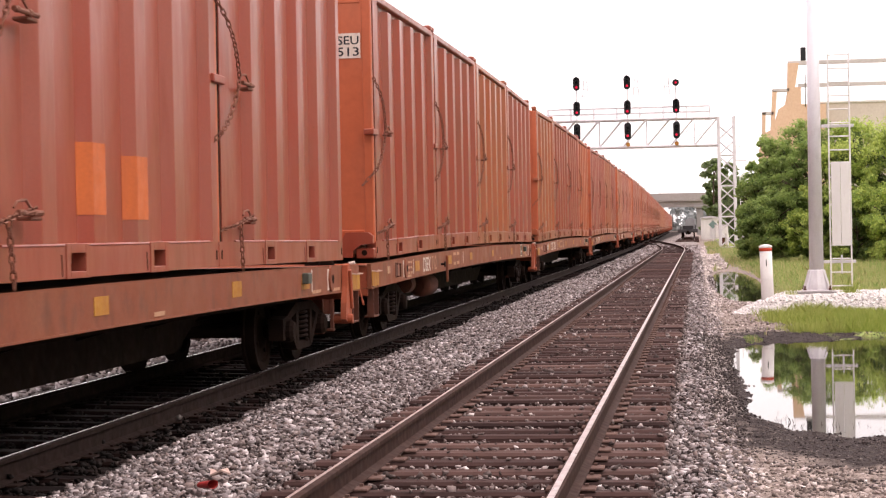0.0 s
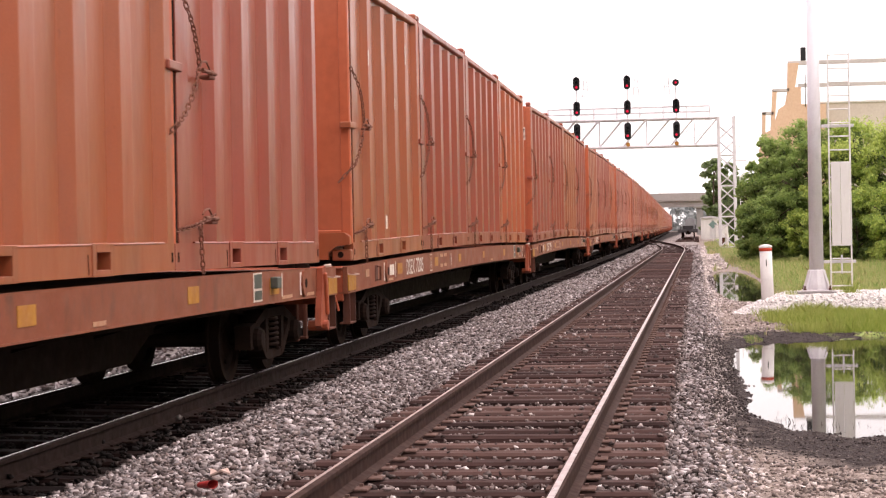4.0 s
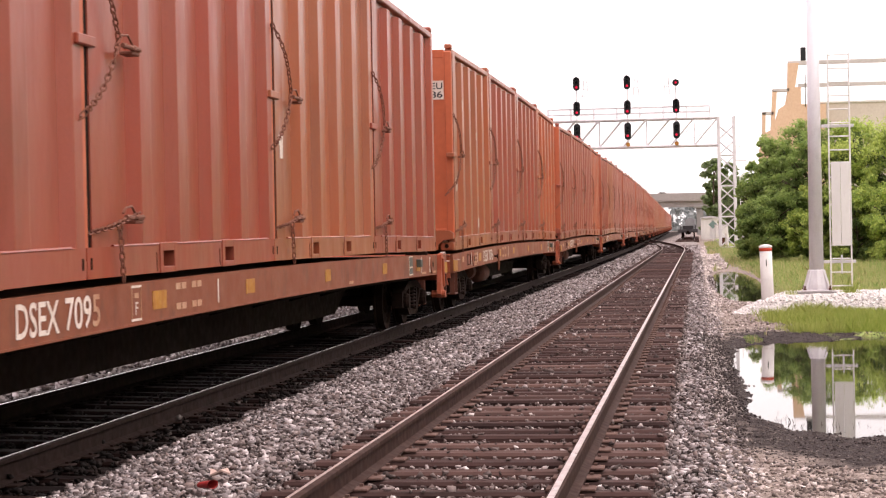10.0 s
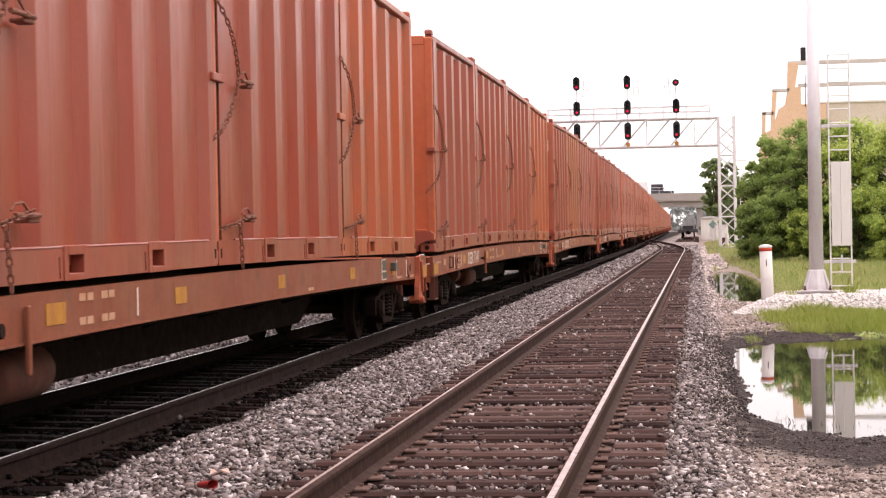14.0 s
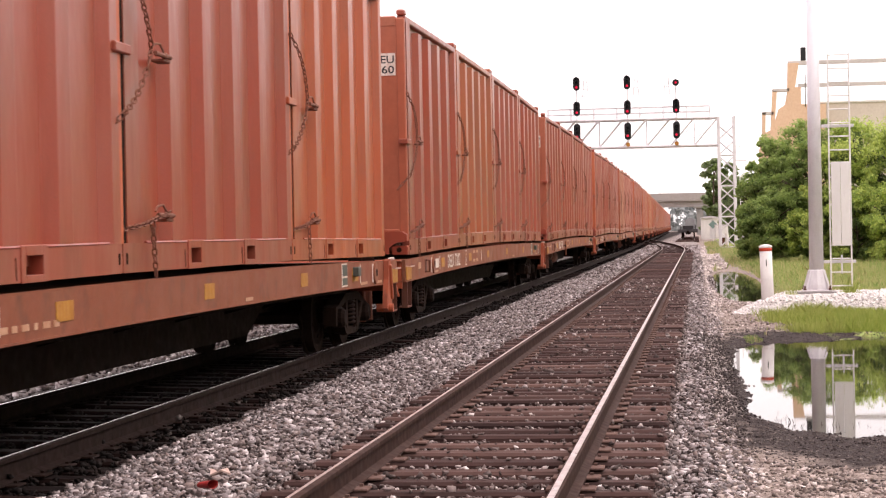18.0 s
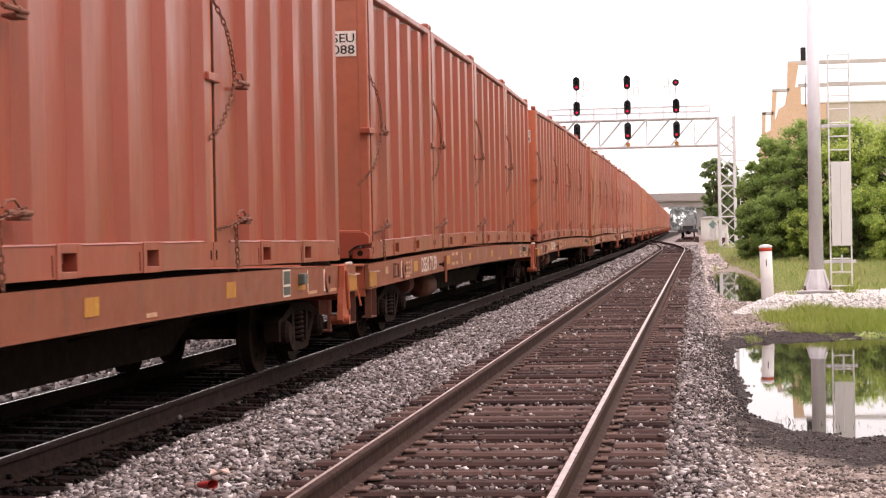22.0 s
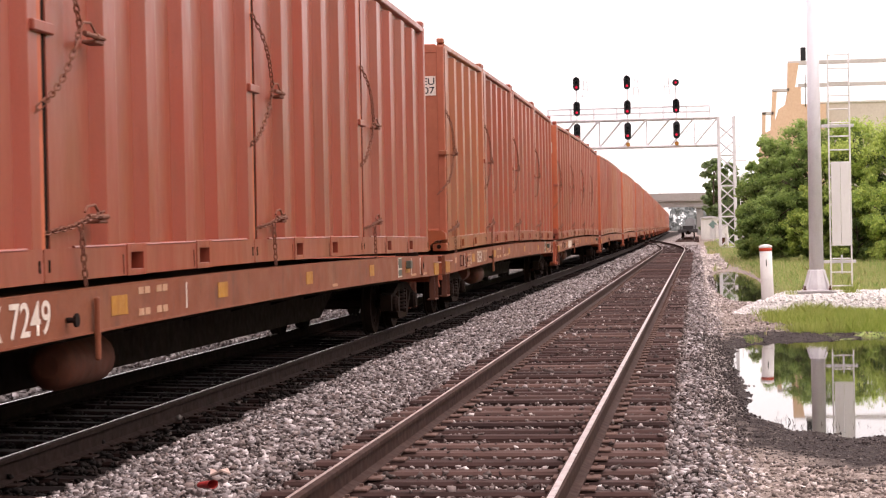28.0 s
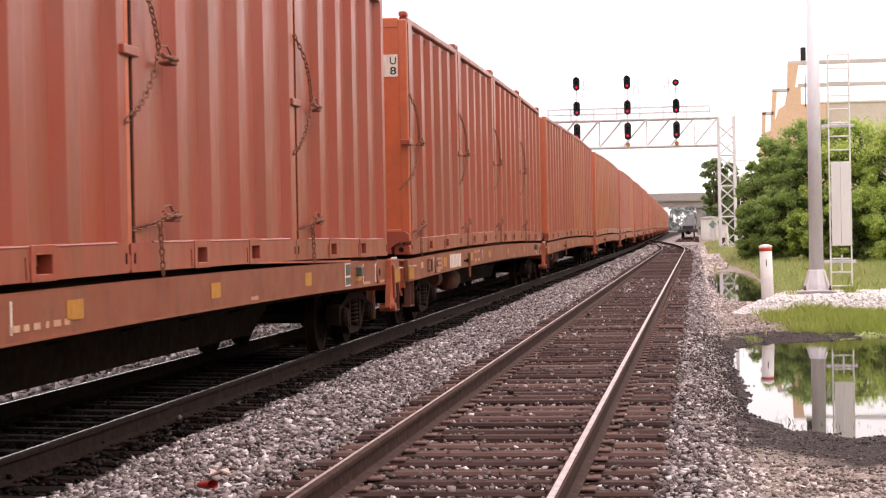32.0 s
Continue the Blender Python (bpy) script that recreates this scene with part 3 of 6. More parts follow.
scatter("ballast_in_siding", "crushed stone lying between the ties of the siding", 40000, cribs(-2.98, -0.25, 10.5, 62, TIE_PLACES["track_1"], 0.04), (0.025, 0.065), CRIB_STONE, 12)
scatter("ballast_under_train", "crushed stone under the train, darkened for its shade", 9000, cribs(-7.2, -4.4, 12, 60, TIE_PLACES["track_2"], 0.05), (0.03, 0.07), OILY_SHADED_STONE, 13)
scatter("shoulder_stone", "loose stone spilling down the shoulder of the siding", 14000, shoulder, (0.028, 0.075), BALLAST, 14, 0.5)
scatter("ballast_far", "crushed stone along the tracks further off", 12000, strip(-4.4, 0.6, 55, 170, 0.0, 1.3), (0.03, 0.06), BALLAST, 15)
scatter("ballast_behind_train", "bright crushed stone on the far side of the train", 9000, strip(-10.9, -6.8, 14, 75, 0.0, 1.2), (0.04, 0.09), BALLAST, 16)


def pebbles(r):
    x, y = r.uniform(0.1, 3.4), 11 + 50 * r.random() ** 1.9
    if wet(x, y) < 0.97 + 0.1 * r.random() or pool(x, y) < 0.1 or (y > 34 and x > 1.6):
        return None
    return x, y, max(land_z(x, y), bed_z(x)) + 0.004


def clods(r):
    x, y = r.uniform(-0.15, 4.0), 13 + 25 * r.random() ** 1.3
    if wet(x, y) > 1.08 or pool(x, y) < 0.0:
        return None
    return x, y, max(land_z(x, y), bed_z(x)) - 0.002


def rubble(r):
    x, y = r.uniform(0.2, 2.6), 40 + 125 * r.random() ** 1.5
    if pool(x, y) < 0.15 or x > 1.2 + 0.9 * noise.noise(Vector((y * 0.06, 1, 0))) + 0.004 * (y - 55) or (x > 0.5 and y < 47):
        return None
    return x, y, max(land_z(x, y), bed_z(x))


scatter("pebbles", "brown pebbles and broken stone beside the siding", 12000, pebbles, (0.015, 0.06), DIRTY_STONE, 17)
scatter("mud_clods", "dark wet mud clods round the puddle", 18000, clods, (0.012, 0.04), CLOD, 19)
scatter("rubble", "pinkish rubble along the far shoulder", 13000, rubble, (0.03, 0.07), PALE_RUBBLE, 20)


def pad_z(x, y):
    """A low mound of stone at the height of the rails."""
    front = 41.0 + rough(x, 1, 0.8, 0.25)
    e = min((x - 0.15 - 0.05 * (y - 42) ** 2) / 1.7, (y - front) / 0.75, (45.4 - y) / 1.2)
    return -0.62 + (0.52 + 0.05 * min(1, max(0, x - 1.5))) * ease(e) + rough(x, y, 2.2, 0.05)


def pad():
    nx, ny = 110, 50
    m = Mesh()
    m.v = [(0.1 + 11 * i / nx, 40.4 + 6.2 * j / ny, pad_z(0.1 + 11 * i / nx, 40.4 + 6.2 * j / ny)) for j in range(ny + 1) for i in range(nx + 1)]
    m.f = [(j * (nx + 1) + i, j * (nx + 1) + i + 1, (j + 1) * (nx + 1) + i + 1, (j + 1) * (nx + 1) + i) for j in range(ny) for i in range(nx)]
    k = Nodes("pad_gravel", 0.9)
    n = k.noise(26, 5, space="world")
    k.color(k.ramp(n, [(0.3, (0.38, 0.35, 0.33)), (0.6, (0.62, 0.58, 0.56)), (0.8, (0.8, 0.77, 0.75))])).bump(n, 0.8, 0.04)
    tagged(part("gravel_pad", m, k.mat, smooth=True), "low pad of white crushed stone round the signal mast", "gravel pad", kind="structure")


pad()


def pad_stones(r):
    x, y = r.uniform(0.2, 7.5), 40.6 + 5.4 * r.random() ** 1.4
    z = pad_z(x, y)
    return (x, y, z) if z > land_z(x, y) - 0.01 else None


scatter("pad_stones", "loose white crushed stone on the pad", 9000, pad_stones, (0.03, 0.075), PAD_STONE, 18)

# ---- the freight train ----
TEXTS = {}


def lettering(text, height, mat, width, bold=0.012):
    """A flat mesh of lettering of that height and width: runs along +y, stands along +z, faces +x."""
    key = (text, height, mat.name, width)
    if key not in TEXTS:
        cu = bpy.data.curves.new("lettering", "FONT")
        cu.body, cu.size, cu.resolution_u, cu.offset = text, 1.0, 3, bold
        ob = bpy.data.objects.new("lettering", cu)
        scene.collection.objects.link(ob)
        dg = bpy.context.evaluated_depsgraph_get()
        me = bpy.data.meshes.new_from_object(ob.evaluated_get(dg))
        bpy.data.objects.remove(ob)
        xs, ys = [v.co.x for v in me.vertices], [v.co.y for v in me.vertices]
        kx, ky = width / (max(xs) - min(xs)), height / (max(ys) - min(ys))
        me.transform(Matrix(((0, 0, 1, 0), (kx, 0, 0, -kx * min(xs)), (0, ky, 0, -ky * min(ys)), (0, 0, 0, 1))))
        me.materials.clear()
        me.materials.append(mat)
        TEXTS[key] = me
    return TEXTS[key]


BIN_L, BIN_H, HALF = 6.04, 3.665, 1.345


def arch(y):
    """The upward camber of a flat car's deck, from its near end."""
    u = (y - 12.4) / 12.4
    return 0.075 * (1 - u * u) - 0.02


PALE_STEEL = worn("pale_weathered_steel", (0.42, 0.3, 0.25), (0.36, 0.19, 0.14), 0.6, scale=5)


def chain_mesh(pts, link=0.055):
    """A chain of alternate links along a hanging line."""
    m = Mesh()
    line = [Vector(p) for p in pts]
    flip = False
    for a, b in zip(line, line[1:]):
        d = (b - a)
        n = max(1, int(d.length / link))
        for i in range(n):
            p, q = a + d * i / n, a + d * (i + 1) / n
            c, ax = (p + q) / 2, (q - p).normalized()
            s = ax.orthogonal().normalized()
            if flip:
                s = ax.cross(s)
            flip = not flip
            w, h = s * 0.018, ax * (q - p).length * 0.62
            ring = [c + h + w * 0.5, c + h * 0.55 + w, c - h * 0.55 + w, c - h + w * 0.5, c - h - w * 0.5, c - h * 0.55 - w, c + h * 0.55 - w, c + h - w * 0.5]
            m.path(ring, 0.007, 4, True)
    return m


def sag(a, b, drop, n=9, sway=0.0):
    a, b = Vector(a), Vector(b)
    return [a.lerp(b, i / n) + Vector((sway * math.sin(math.pi * i / n), 0, -drop * math.sin(math.pi * i / n))) for i in range(n + 1)]


def holed_rail(x0, x1, ys, zs):
    """A rail along y with square openings in its second and fourth lengths."""
    m = Mesh()
    ny = len(ys)
    for x in (x0, x1):
        m.v += [(x, y, z) for z in zs for y in ys]
    half = ny * len(zs)
    at = lambda k, j, i: k * half + j * ny + i
    open_cell = lambda j, i: j == 1 and i in (1, 3)
    for j in range(len(zs) - 1):
        for i in range(ny - 1):
            if open_cell(j, i):
                for a, b in (((j, i), (j, i + 1)), ((j + 1, i), (j + 1, i + 1)), ((j, i), (j + 1, i)), ((j, i + 1), (j + 1, i + 1))):
                    m.f.append((at(0, *a), at(0, *b), at(1, *b), at(1, *a)))
            else:
                for k in (0, 1):
                    m.f.append((at(k, j, i), at(k, j, i + 1), at(k, j + 1, i + 1), at(k, j + 1, i)))
    for i in range(ny - 1):
        for j in (0, len(zs) - 1):
            m.f.append((at(0, j, i), at(0, j, i + 1), at(1, j, i + 1), at(1, j, i)))
    for j in range(len(zs) - 1):
        for i in (0, ny - 1):
            m.f.append((at(0, j, i), at(0, j + 1, i), at(1, j + 1, i), at(1, j, i)))
    return m


RIB_AT = [1.40 + 1.085 * i for i in range(4)]
RIB_D = 0.09


RIB_LINE = [(-0.395, 0.0), (-0.38, 0.006), (-0.282, 0.082), (-0.272, 0.088), (-0.262, 0.09), (0.01, 0.09), (0.022, 0.088), (0.034, 0.08), (0.125, 0.006), (0.14, 0.0)]


def rib_mesh():
    """One rounded upright rib, from its foot line outwards."""
    m, n = Mesh(), len(RIB_LINE)
    for z in (0.235, BIN_H - 0.16):
        m.v += [(x, y, z) for y, x in RIB_LINE]
    m.f = [(i, i + 1, n + i + 1, n + i) for i in range(n - 1)] + [tuple(range(n)), tuple(range(n, 2 * n))]
    return m


def corrugated(x, s):
    """A folded side sheet with its ribs pressed outwards."""
    line = [(x, 0.12)]
    for y in RIB_AT:
        line += [(x + s * d, y + 0.25 + e) for d, e in ((x1, y1) for y1, x1 in RIB_LINE)]
    line.append((x, BIN_L - 0.06))
    return Mesh().prism(line + [(p - s * 0.03, q) for p, q in line[::-1]], 0.12, BIN_H - 0.12, 2)


def bin_thing(paint, detail, variant):
    """An open-topped waste container: ribbed walls, rails with fork pockets, a hinged end door held by chains."""
    tone = ("brick-red", "faded rose-red", "bright orange", "tan-orange")[variant % 4]
    root = thing("waste_container", f"{tone} ribbed steel waste container chained on a flat car", "container", "containers on the train")
    wall = HALF - RIB_D
    m = Mesh().box((wall - 0.015, BIN_L / 2 + 0.05, BIN_H / 2), (0.03, BIN_L - 0.2, BIN_H - 0.2))
    near = part("side_panel", m if detail else corrugated(wall, 1), paint, root)
    rm = rib_mesh()
    part("side_panel", corrugated(-wall, -1), paint, root)
    part("end_panel", Mesh().box((0, BIN_L - 0.03, BIN_H / 2), (2 * wall, 0.04, BIN_H - 0.15), 0.008), paint, root)
    part("floor_panel", Mesh().box((0, BIN_L / 2, 0.12), (2 * wall - 0.04, BIN_L - 0.2, 0.12)), RUSTY, root)
    rib = rm.data("rib", paint)
    if detail:
        for y in RIB_AT:
            part("rib", rib, paint, near, at=pose(wall, y + 0.25, 0))

    # bottom rail with two fork pockets, built round real openings
    for s in (1, -1):
        cuts = [0.0, 1.92, 2.25, 3.95, 4.28, BIN_L]
        m = holed_rail(s * HALF, s * (HALF - 0.12), cuts, (0.0, 0.045, 0.175, 0.23))
        r = part("bottom_rail", m, paint, root)
        if s == 1:
            for a, b in zip(cuts[1:-1:2], cuts[2:-1:2]):
                # near-black sheet behind the opening gives the pocket its shade
                part("fork_pocket", Mesh().box((HALF - 0.13, (a + b) / 2, 0.11), (0.02, b - a - 0.004, 0.13)), SHADED_GRIME, r, "dark sheet for the unlit inside of a fork pocket")
                fr = Mesh()
                for y in (a - 0.045, b + 0.045):
                    fr.box((HALF + 0.004, y, 0.12), (0.012, 0.09, 0.248), 0.003)
                fr.box((HALF + 0.004, (a + b) / 2, 0.02), (0.012, b - a, 0.048), 0.003).box((HALF + 0.004, (a + b) / 2, 0.21), (0.012, b - a, 0.068), 0.003)
                part("pocket_frame", fr, paint, r)
                part("weld_scar", Mesh().box((HALF + 0.002, a - 0.17, 0.09), (0.006, 0.014, 0.15), 0, Euler((0.1, 0, 0)).to_matrix()), RUSTY, r)
            for y in (0.09, BIN_L - 0.07):
                # flat dark plate painted as the shade inside a slot
                part("corner_slot", Mesh().box((HALF + 0.001, y, 0.11), (0.006, 0.035, 0.085)), SHADED_GRIME, r)
        part("top_rail", Mesh().box((s * (HALF - 0.07), BIN_L / 2, BIN_H - 0.05), (0.13, BIN_L - 0.1, 0.1), 0.015), paint, root)
        for o in ([(0.13, 0.0), (0.5, 0.0), (0.53, 0.01), (0.62, 0.1), (0.13, 0.1)], [(BIN_L, 0.0), (BIN_L - 0.18, 0.0), (BIN_L - 0.195, 0.006), (BIN_L - 0.31, 0.1), (BIN_L, 0.1)]):
            part("corner_post", Mesh().prism([(s * (HALF - 0.004 - d), y) for y, d in o], 0.02, BIN_H - 0.02, 2), paint, root)
    if detail:
        # rod added along the ledge so its edge catches a bright line
        part("rail_lip", Mesh().rod((HALF - 0.008, 0.62, 0.232), (HALF - 0.008, BIN_L - 0.3, 0.232), 0.013, 8), paint, root)
    # dark filler strip imitates the shade in the gap behind the door
    part("door_gap", Mesh().box((HALF - 0.055, 0.09, BIN_H / 2), (0.08, 0.075, BIN_H - 0.2)), SHADED_GRIME, root, "dark strip in place of the shaded gap behind the door")
    # end door: a framed slab hung in front of the body
    door = part("door", Mesh().box((0, -0.03, BIN_H / 2 + 0.1), (2 * HALF - 0.16, 0.05, BIN_H - 0.3), 0.008), DOOR_PAINT, root, "bright orange hinged end door")
    fr = [((s * (HALF - 0.07), -0.01, BIN_H / 2 + 0.08), (0.13, 0.12, BIN_H - 0.26)) for s in (1, -1)]
    fr += [((0, -0.005, BIN_H - 0.1), (2 * HALF - 0.27, 0.12, 0.16)), ((0, -0.005, 0.32), (2 * HALF - 0.27, 0.12, 0.16))]
    for c, s in fr:
        part("door_frame", Mesh().box(c, s, 0.015), DOOR_PAINT, door)
    part("bottom_beam", Mesh().box((0, 0.02, 0.12), (2 * HALF - 0.3, 0.1, 0.12), 0.01), PALE_STEEL, root, "pale weathered bottom beam")
    if detail:
        part("latch_bar", Mesh().rod((-1.1, -0.08, 0.06), (0.67, -0.08, 0.06), 0.028, 10), RUSTY, root)
        part("latch_housing", Mesh().prism([(0.885, 0.02), (0.885, 0.24), (0.965, 0.36), (1.265, 0.36), (1.335, 0.31), (1.335, 0.21), (1.165, 0.19), (1.055, 0.11), (1.055, 0.02)], -0.2, -0.07, 1), paint, root, "arched door latch housing")
        cast = part("corner_casting", Mesh().box((HALF - 0.13, -0.06, 0.075), (0.25, 0.16, 0.14), 0.015), paint, root)
        # dark disc on the casting, standing for a shaded slot
        part("slot", Mesh().lathe([(0.04, 0.0), (0.04, 0.006)], (HALF - 0.14, -0.146, 0.08), 1, 12), SHADED_GRIME, cast)
        part("door_stop", Mesh().box((HALF - 0.04, 0.02, 1.73), (0.14, 0.4, 0.08), 0.01), paint, door)
        for z in (1.76, 0.45):
            lug = part("lug", Mesh().box((HALF + 0.0, 1.13, z - 0.035), (0.11, 0.2, 0.03), 0.008), CHAIN, root)
            part("ratchet", Mesh().rod((HALF + 0.055, 0.78, z + 0.0), (HALF + 0.055, 1.22, z + 0.0), 0.019, 8).box((HALF + 0.055, 1.06, z), (0.045, 0.07, 0.05), 0.012).box((HALF + 0.055, 0.84, z), (0.04, 0.05, 0.042), 0.01), CHAIN, lug)
            part("handle", Mesh().path([(HALF + 0.055, 0.7, z + 0.03), (HALF + 0.06, 0.74, z + 0.07), (HALF + 0.06, 0.9, z + 0.085), (HALF + 0.055, 1.02, z + 0.03)], 0.01, 5), CHAIN, lug)
        top = (HALF + 0.01, 0.0, 2.47)
        part("upper_chain", chain_mesh(sag(top, (HALF + 0.05, 0.7, 1.8), -0.05, 6, 0.04) + sag((HALF + 0.06, 0.7, 1.78), (HALF + 0.05, -0.06, 1.22), 0.08, 7)[1:] + sag((HALF + 0.05, -0.06, 1.22), (HALF - 0.14, -0.17, 1.0), 0.0, 2)[1:]), CHAIN, root, "rusty door chain hanging loose")
        part("lower_chain", chain_mesh([(HALF - 0.03, 0.02, 0.33), (HALF + 0.05, 0.45, 0.38), (HALF + 0.06, 0.8, 0.44), (HALF + 0.06, 1.1, 0.48)]), CHAIN, root)
        part("chain_tail", chain_mesh(sag((HALF + 0.06, 0.6, 0.4), (HALF + 0.05, 0.7, -0.04), 0.0, 4)), CHAIN, root)
        part("hinge_rod", Mesh().rod((HALF - 0.02, BIN_L + 0.02, 0.12), (HALF - 0.02, BIN_L + 0.02, 0.75), 0.012, 6), WHITE_MARK, root)
        for y in (0.1, BIN_L - 0.1):
            part("roof_hook", Mesh().box((HALF - 0.07, y, BIN_H + 0.04), (0.13, 0.2, 0.09), 0.02), paint, root)
    return root


BARS = {}


def bar(parent, y, z, w, h, mat, x, name="marking", thick=0.004):
    """A painted bar or patch on a side that faces +x."""
    key = (w, h, mat.name, thick)
    if key not in BARS:
        BARS[key] = Mesh().box((0, 0, 0), (thick, w, h)).data(name, mat)
    return part(name, BARS[key], mat, parent, at=pose(x + thick / 2, y, z))


DECK_L, NEAR_END = 24.71, -1.05
SILL_X = 1.35


def along(c, s, n, b=0.0):
    """A long box along y, cut into n lengths so that it can follow the camber."""
    m = Mesh()
    y0, dy = c[1] - s[1] / 2, s[1] / n
    x, z = s[0] / 2, s[2] / 2
    for i in range(n + 1):
        y = y0 + dy * i
        m.v += [(c[0] - x, y, c[2] - z), (c[0] + x, y, c[2] - z), (c[0] + x, y, c[2] + z), (c[0] - x, y, c[2] + z)]
    for i in range(n):
        m.f += [(i * 4 + k, i * 4 + (k + 1) % 4, i * 4 + 4 + (k + 1) % 4, i * 4 + 4 + k) for k in range(4)]
    m.f += [(0, 1, 2, 3), (n * 4, n * 4 + 1, n * 4 + 2, n * 4 + 3)]
    return m.bend(lambda x, y, z: (x, y, z + arch(y)))


WHEEL_R, AXLE_Z = 0.445, 0.42


def shared_truck_meshes():
    out = {}
    # cast side frame, seen from the side
    o = [(-1.12, 0.33), (-1.12, 0.56), (-0.72, 0.60), (-0.45, 0.72), (0.45, 0.72), (0.72, 0.60), (1.12, 0.56), (1.12, 0.33), (0.98, 0.33), (0.82, 0.40), (0.62, 0.38), (0.38, 0.17), (-0.38, 0.17), (-0.62, 0.38), (-0.82, 0.40), (-0.98, 0.33)]
    m = Mesh()
    inner = [(-0.30, 0.30), (-0.30, 0.62), (0.30, 0.62), (0.30, 0.30)]
    m.prism([(-0.38, 0.17), (0.38, 0.17), (0.34, 0.27), (-0.34, 0.27)], -0.08, 0.08, 0)
    m.prism([(-0.9, 0.60), (-0.45, 0.72), (0.45, 0.72), (0.9, 0.60), (0.7, 0.56), (0.4, 0.62), (-0.4, 0.62), (-0.7, 0.56)], -0.09, 0.09, 0)
    for s in (1, -1):
        q = [(0.32, 0.17), (0.44, 0.2), (0.72, 0.42), (0.98, 0.42), (0.98, 0.32), (1.12, 0.32), (1.12, 0.56), (0.72, 0.61), (0.66, 0.5), (0.4, 0.32)]
        m.prism([(s * a, b) for a, b in q], -0.085, 0.085, 0)
    for s in (1, -1):
        m.prism([(s * 0.30, 0.25), (s * 0.42, 0.25), (s * 0.44, 0.64), (s * 0.32, 0.64)], -0.09, 0.09, 0)
        m.lathe([(0.11, -0.06), (0.13, -0.04), (0.13, 0.08), (0.1, 0.12)], (0.05, s * 0.89, AXLE_Z), 0, 12)
    out["frame"] = m.data("side_frame", SHADED_GRIME)
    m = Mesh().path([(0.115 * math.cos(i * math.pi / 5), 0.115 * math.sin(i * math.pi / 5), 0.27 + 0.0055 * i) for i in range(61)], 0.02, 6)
    out["spring"] = m.data("spring", SHADED_RUST, True)
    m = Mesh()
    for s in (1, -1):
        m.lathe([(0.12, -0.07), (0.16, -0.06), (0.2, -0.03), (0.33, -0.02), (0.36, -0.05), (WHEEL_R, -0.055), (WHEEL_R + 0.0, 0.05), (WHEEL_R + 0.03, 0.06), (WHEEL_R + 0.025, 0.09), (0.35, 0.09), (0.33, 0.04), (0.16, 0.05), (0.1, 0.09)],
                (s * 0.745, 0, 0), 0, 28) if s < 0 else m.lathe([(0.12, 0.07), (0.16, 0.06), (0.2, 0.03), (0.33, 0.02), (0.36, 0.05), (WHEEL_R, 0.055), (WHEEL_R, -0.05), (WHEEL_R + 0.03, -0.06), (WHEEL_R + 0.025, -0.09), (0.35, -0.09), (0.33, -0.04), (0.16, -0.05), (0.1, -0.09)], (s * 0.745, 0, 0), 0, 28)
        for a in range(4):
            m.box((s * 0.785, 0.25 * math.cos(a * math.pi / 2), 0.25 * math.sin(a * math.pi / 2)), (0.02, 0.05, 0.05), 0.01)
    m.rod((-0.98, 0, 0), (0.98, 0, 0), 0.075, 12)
    out["wheelset"] = m.data("wheelset", SHADED_GRIME)
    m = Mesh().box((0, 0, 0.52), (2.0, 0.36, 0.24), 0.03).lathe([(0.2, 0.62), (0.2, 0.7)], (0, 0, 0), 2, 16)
    out["bolster"] = m.data("truck", SHADED_GRIME)
    out["shoe"] = Mesh().prism([(-0.06, 0.28), (0.0, 0.25), (0.05, 0.4), (0.0, 0.56), (-0.05, 0.5)], 0.66, 0.8, 0).data("brake_shoe", RUSTY)
    return out


TRUCK = shared_truck_meshes()
WHEELSETS = []


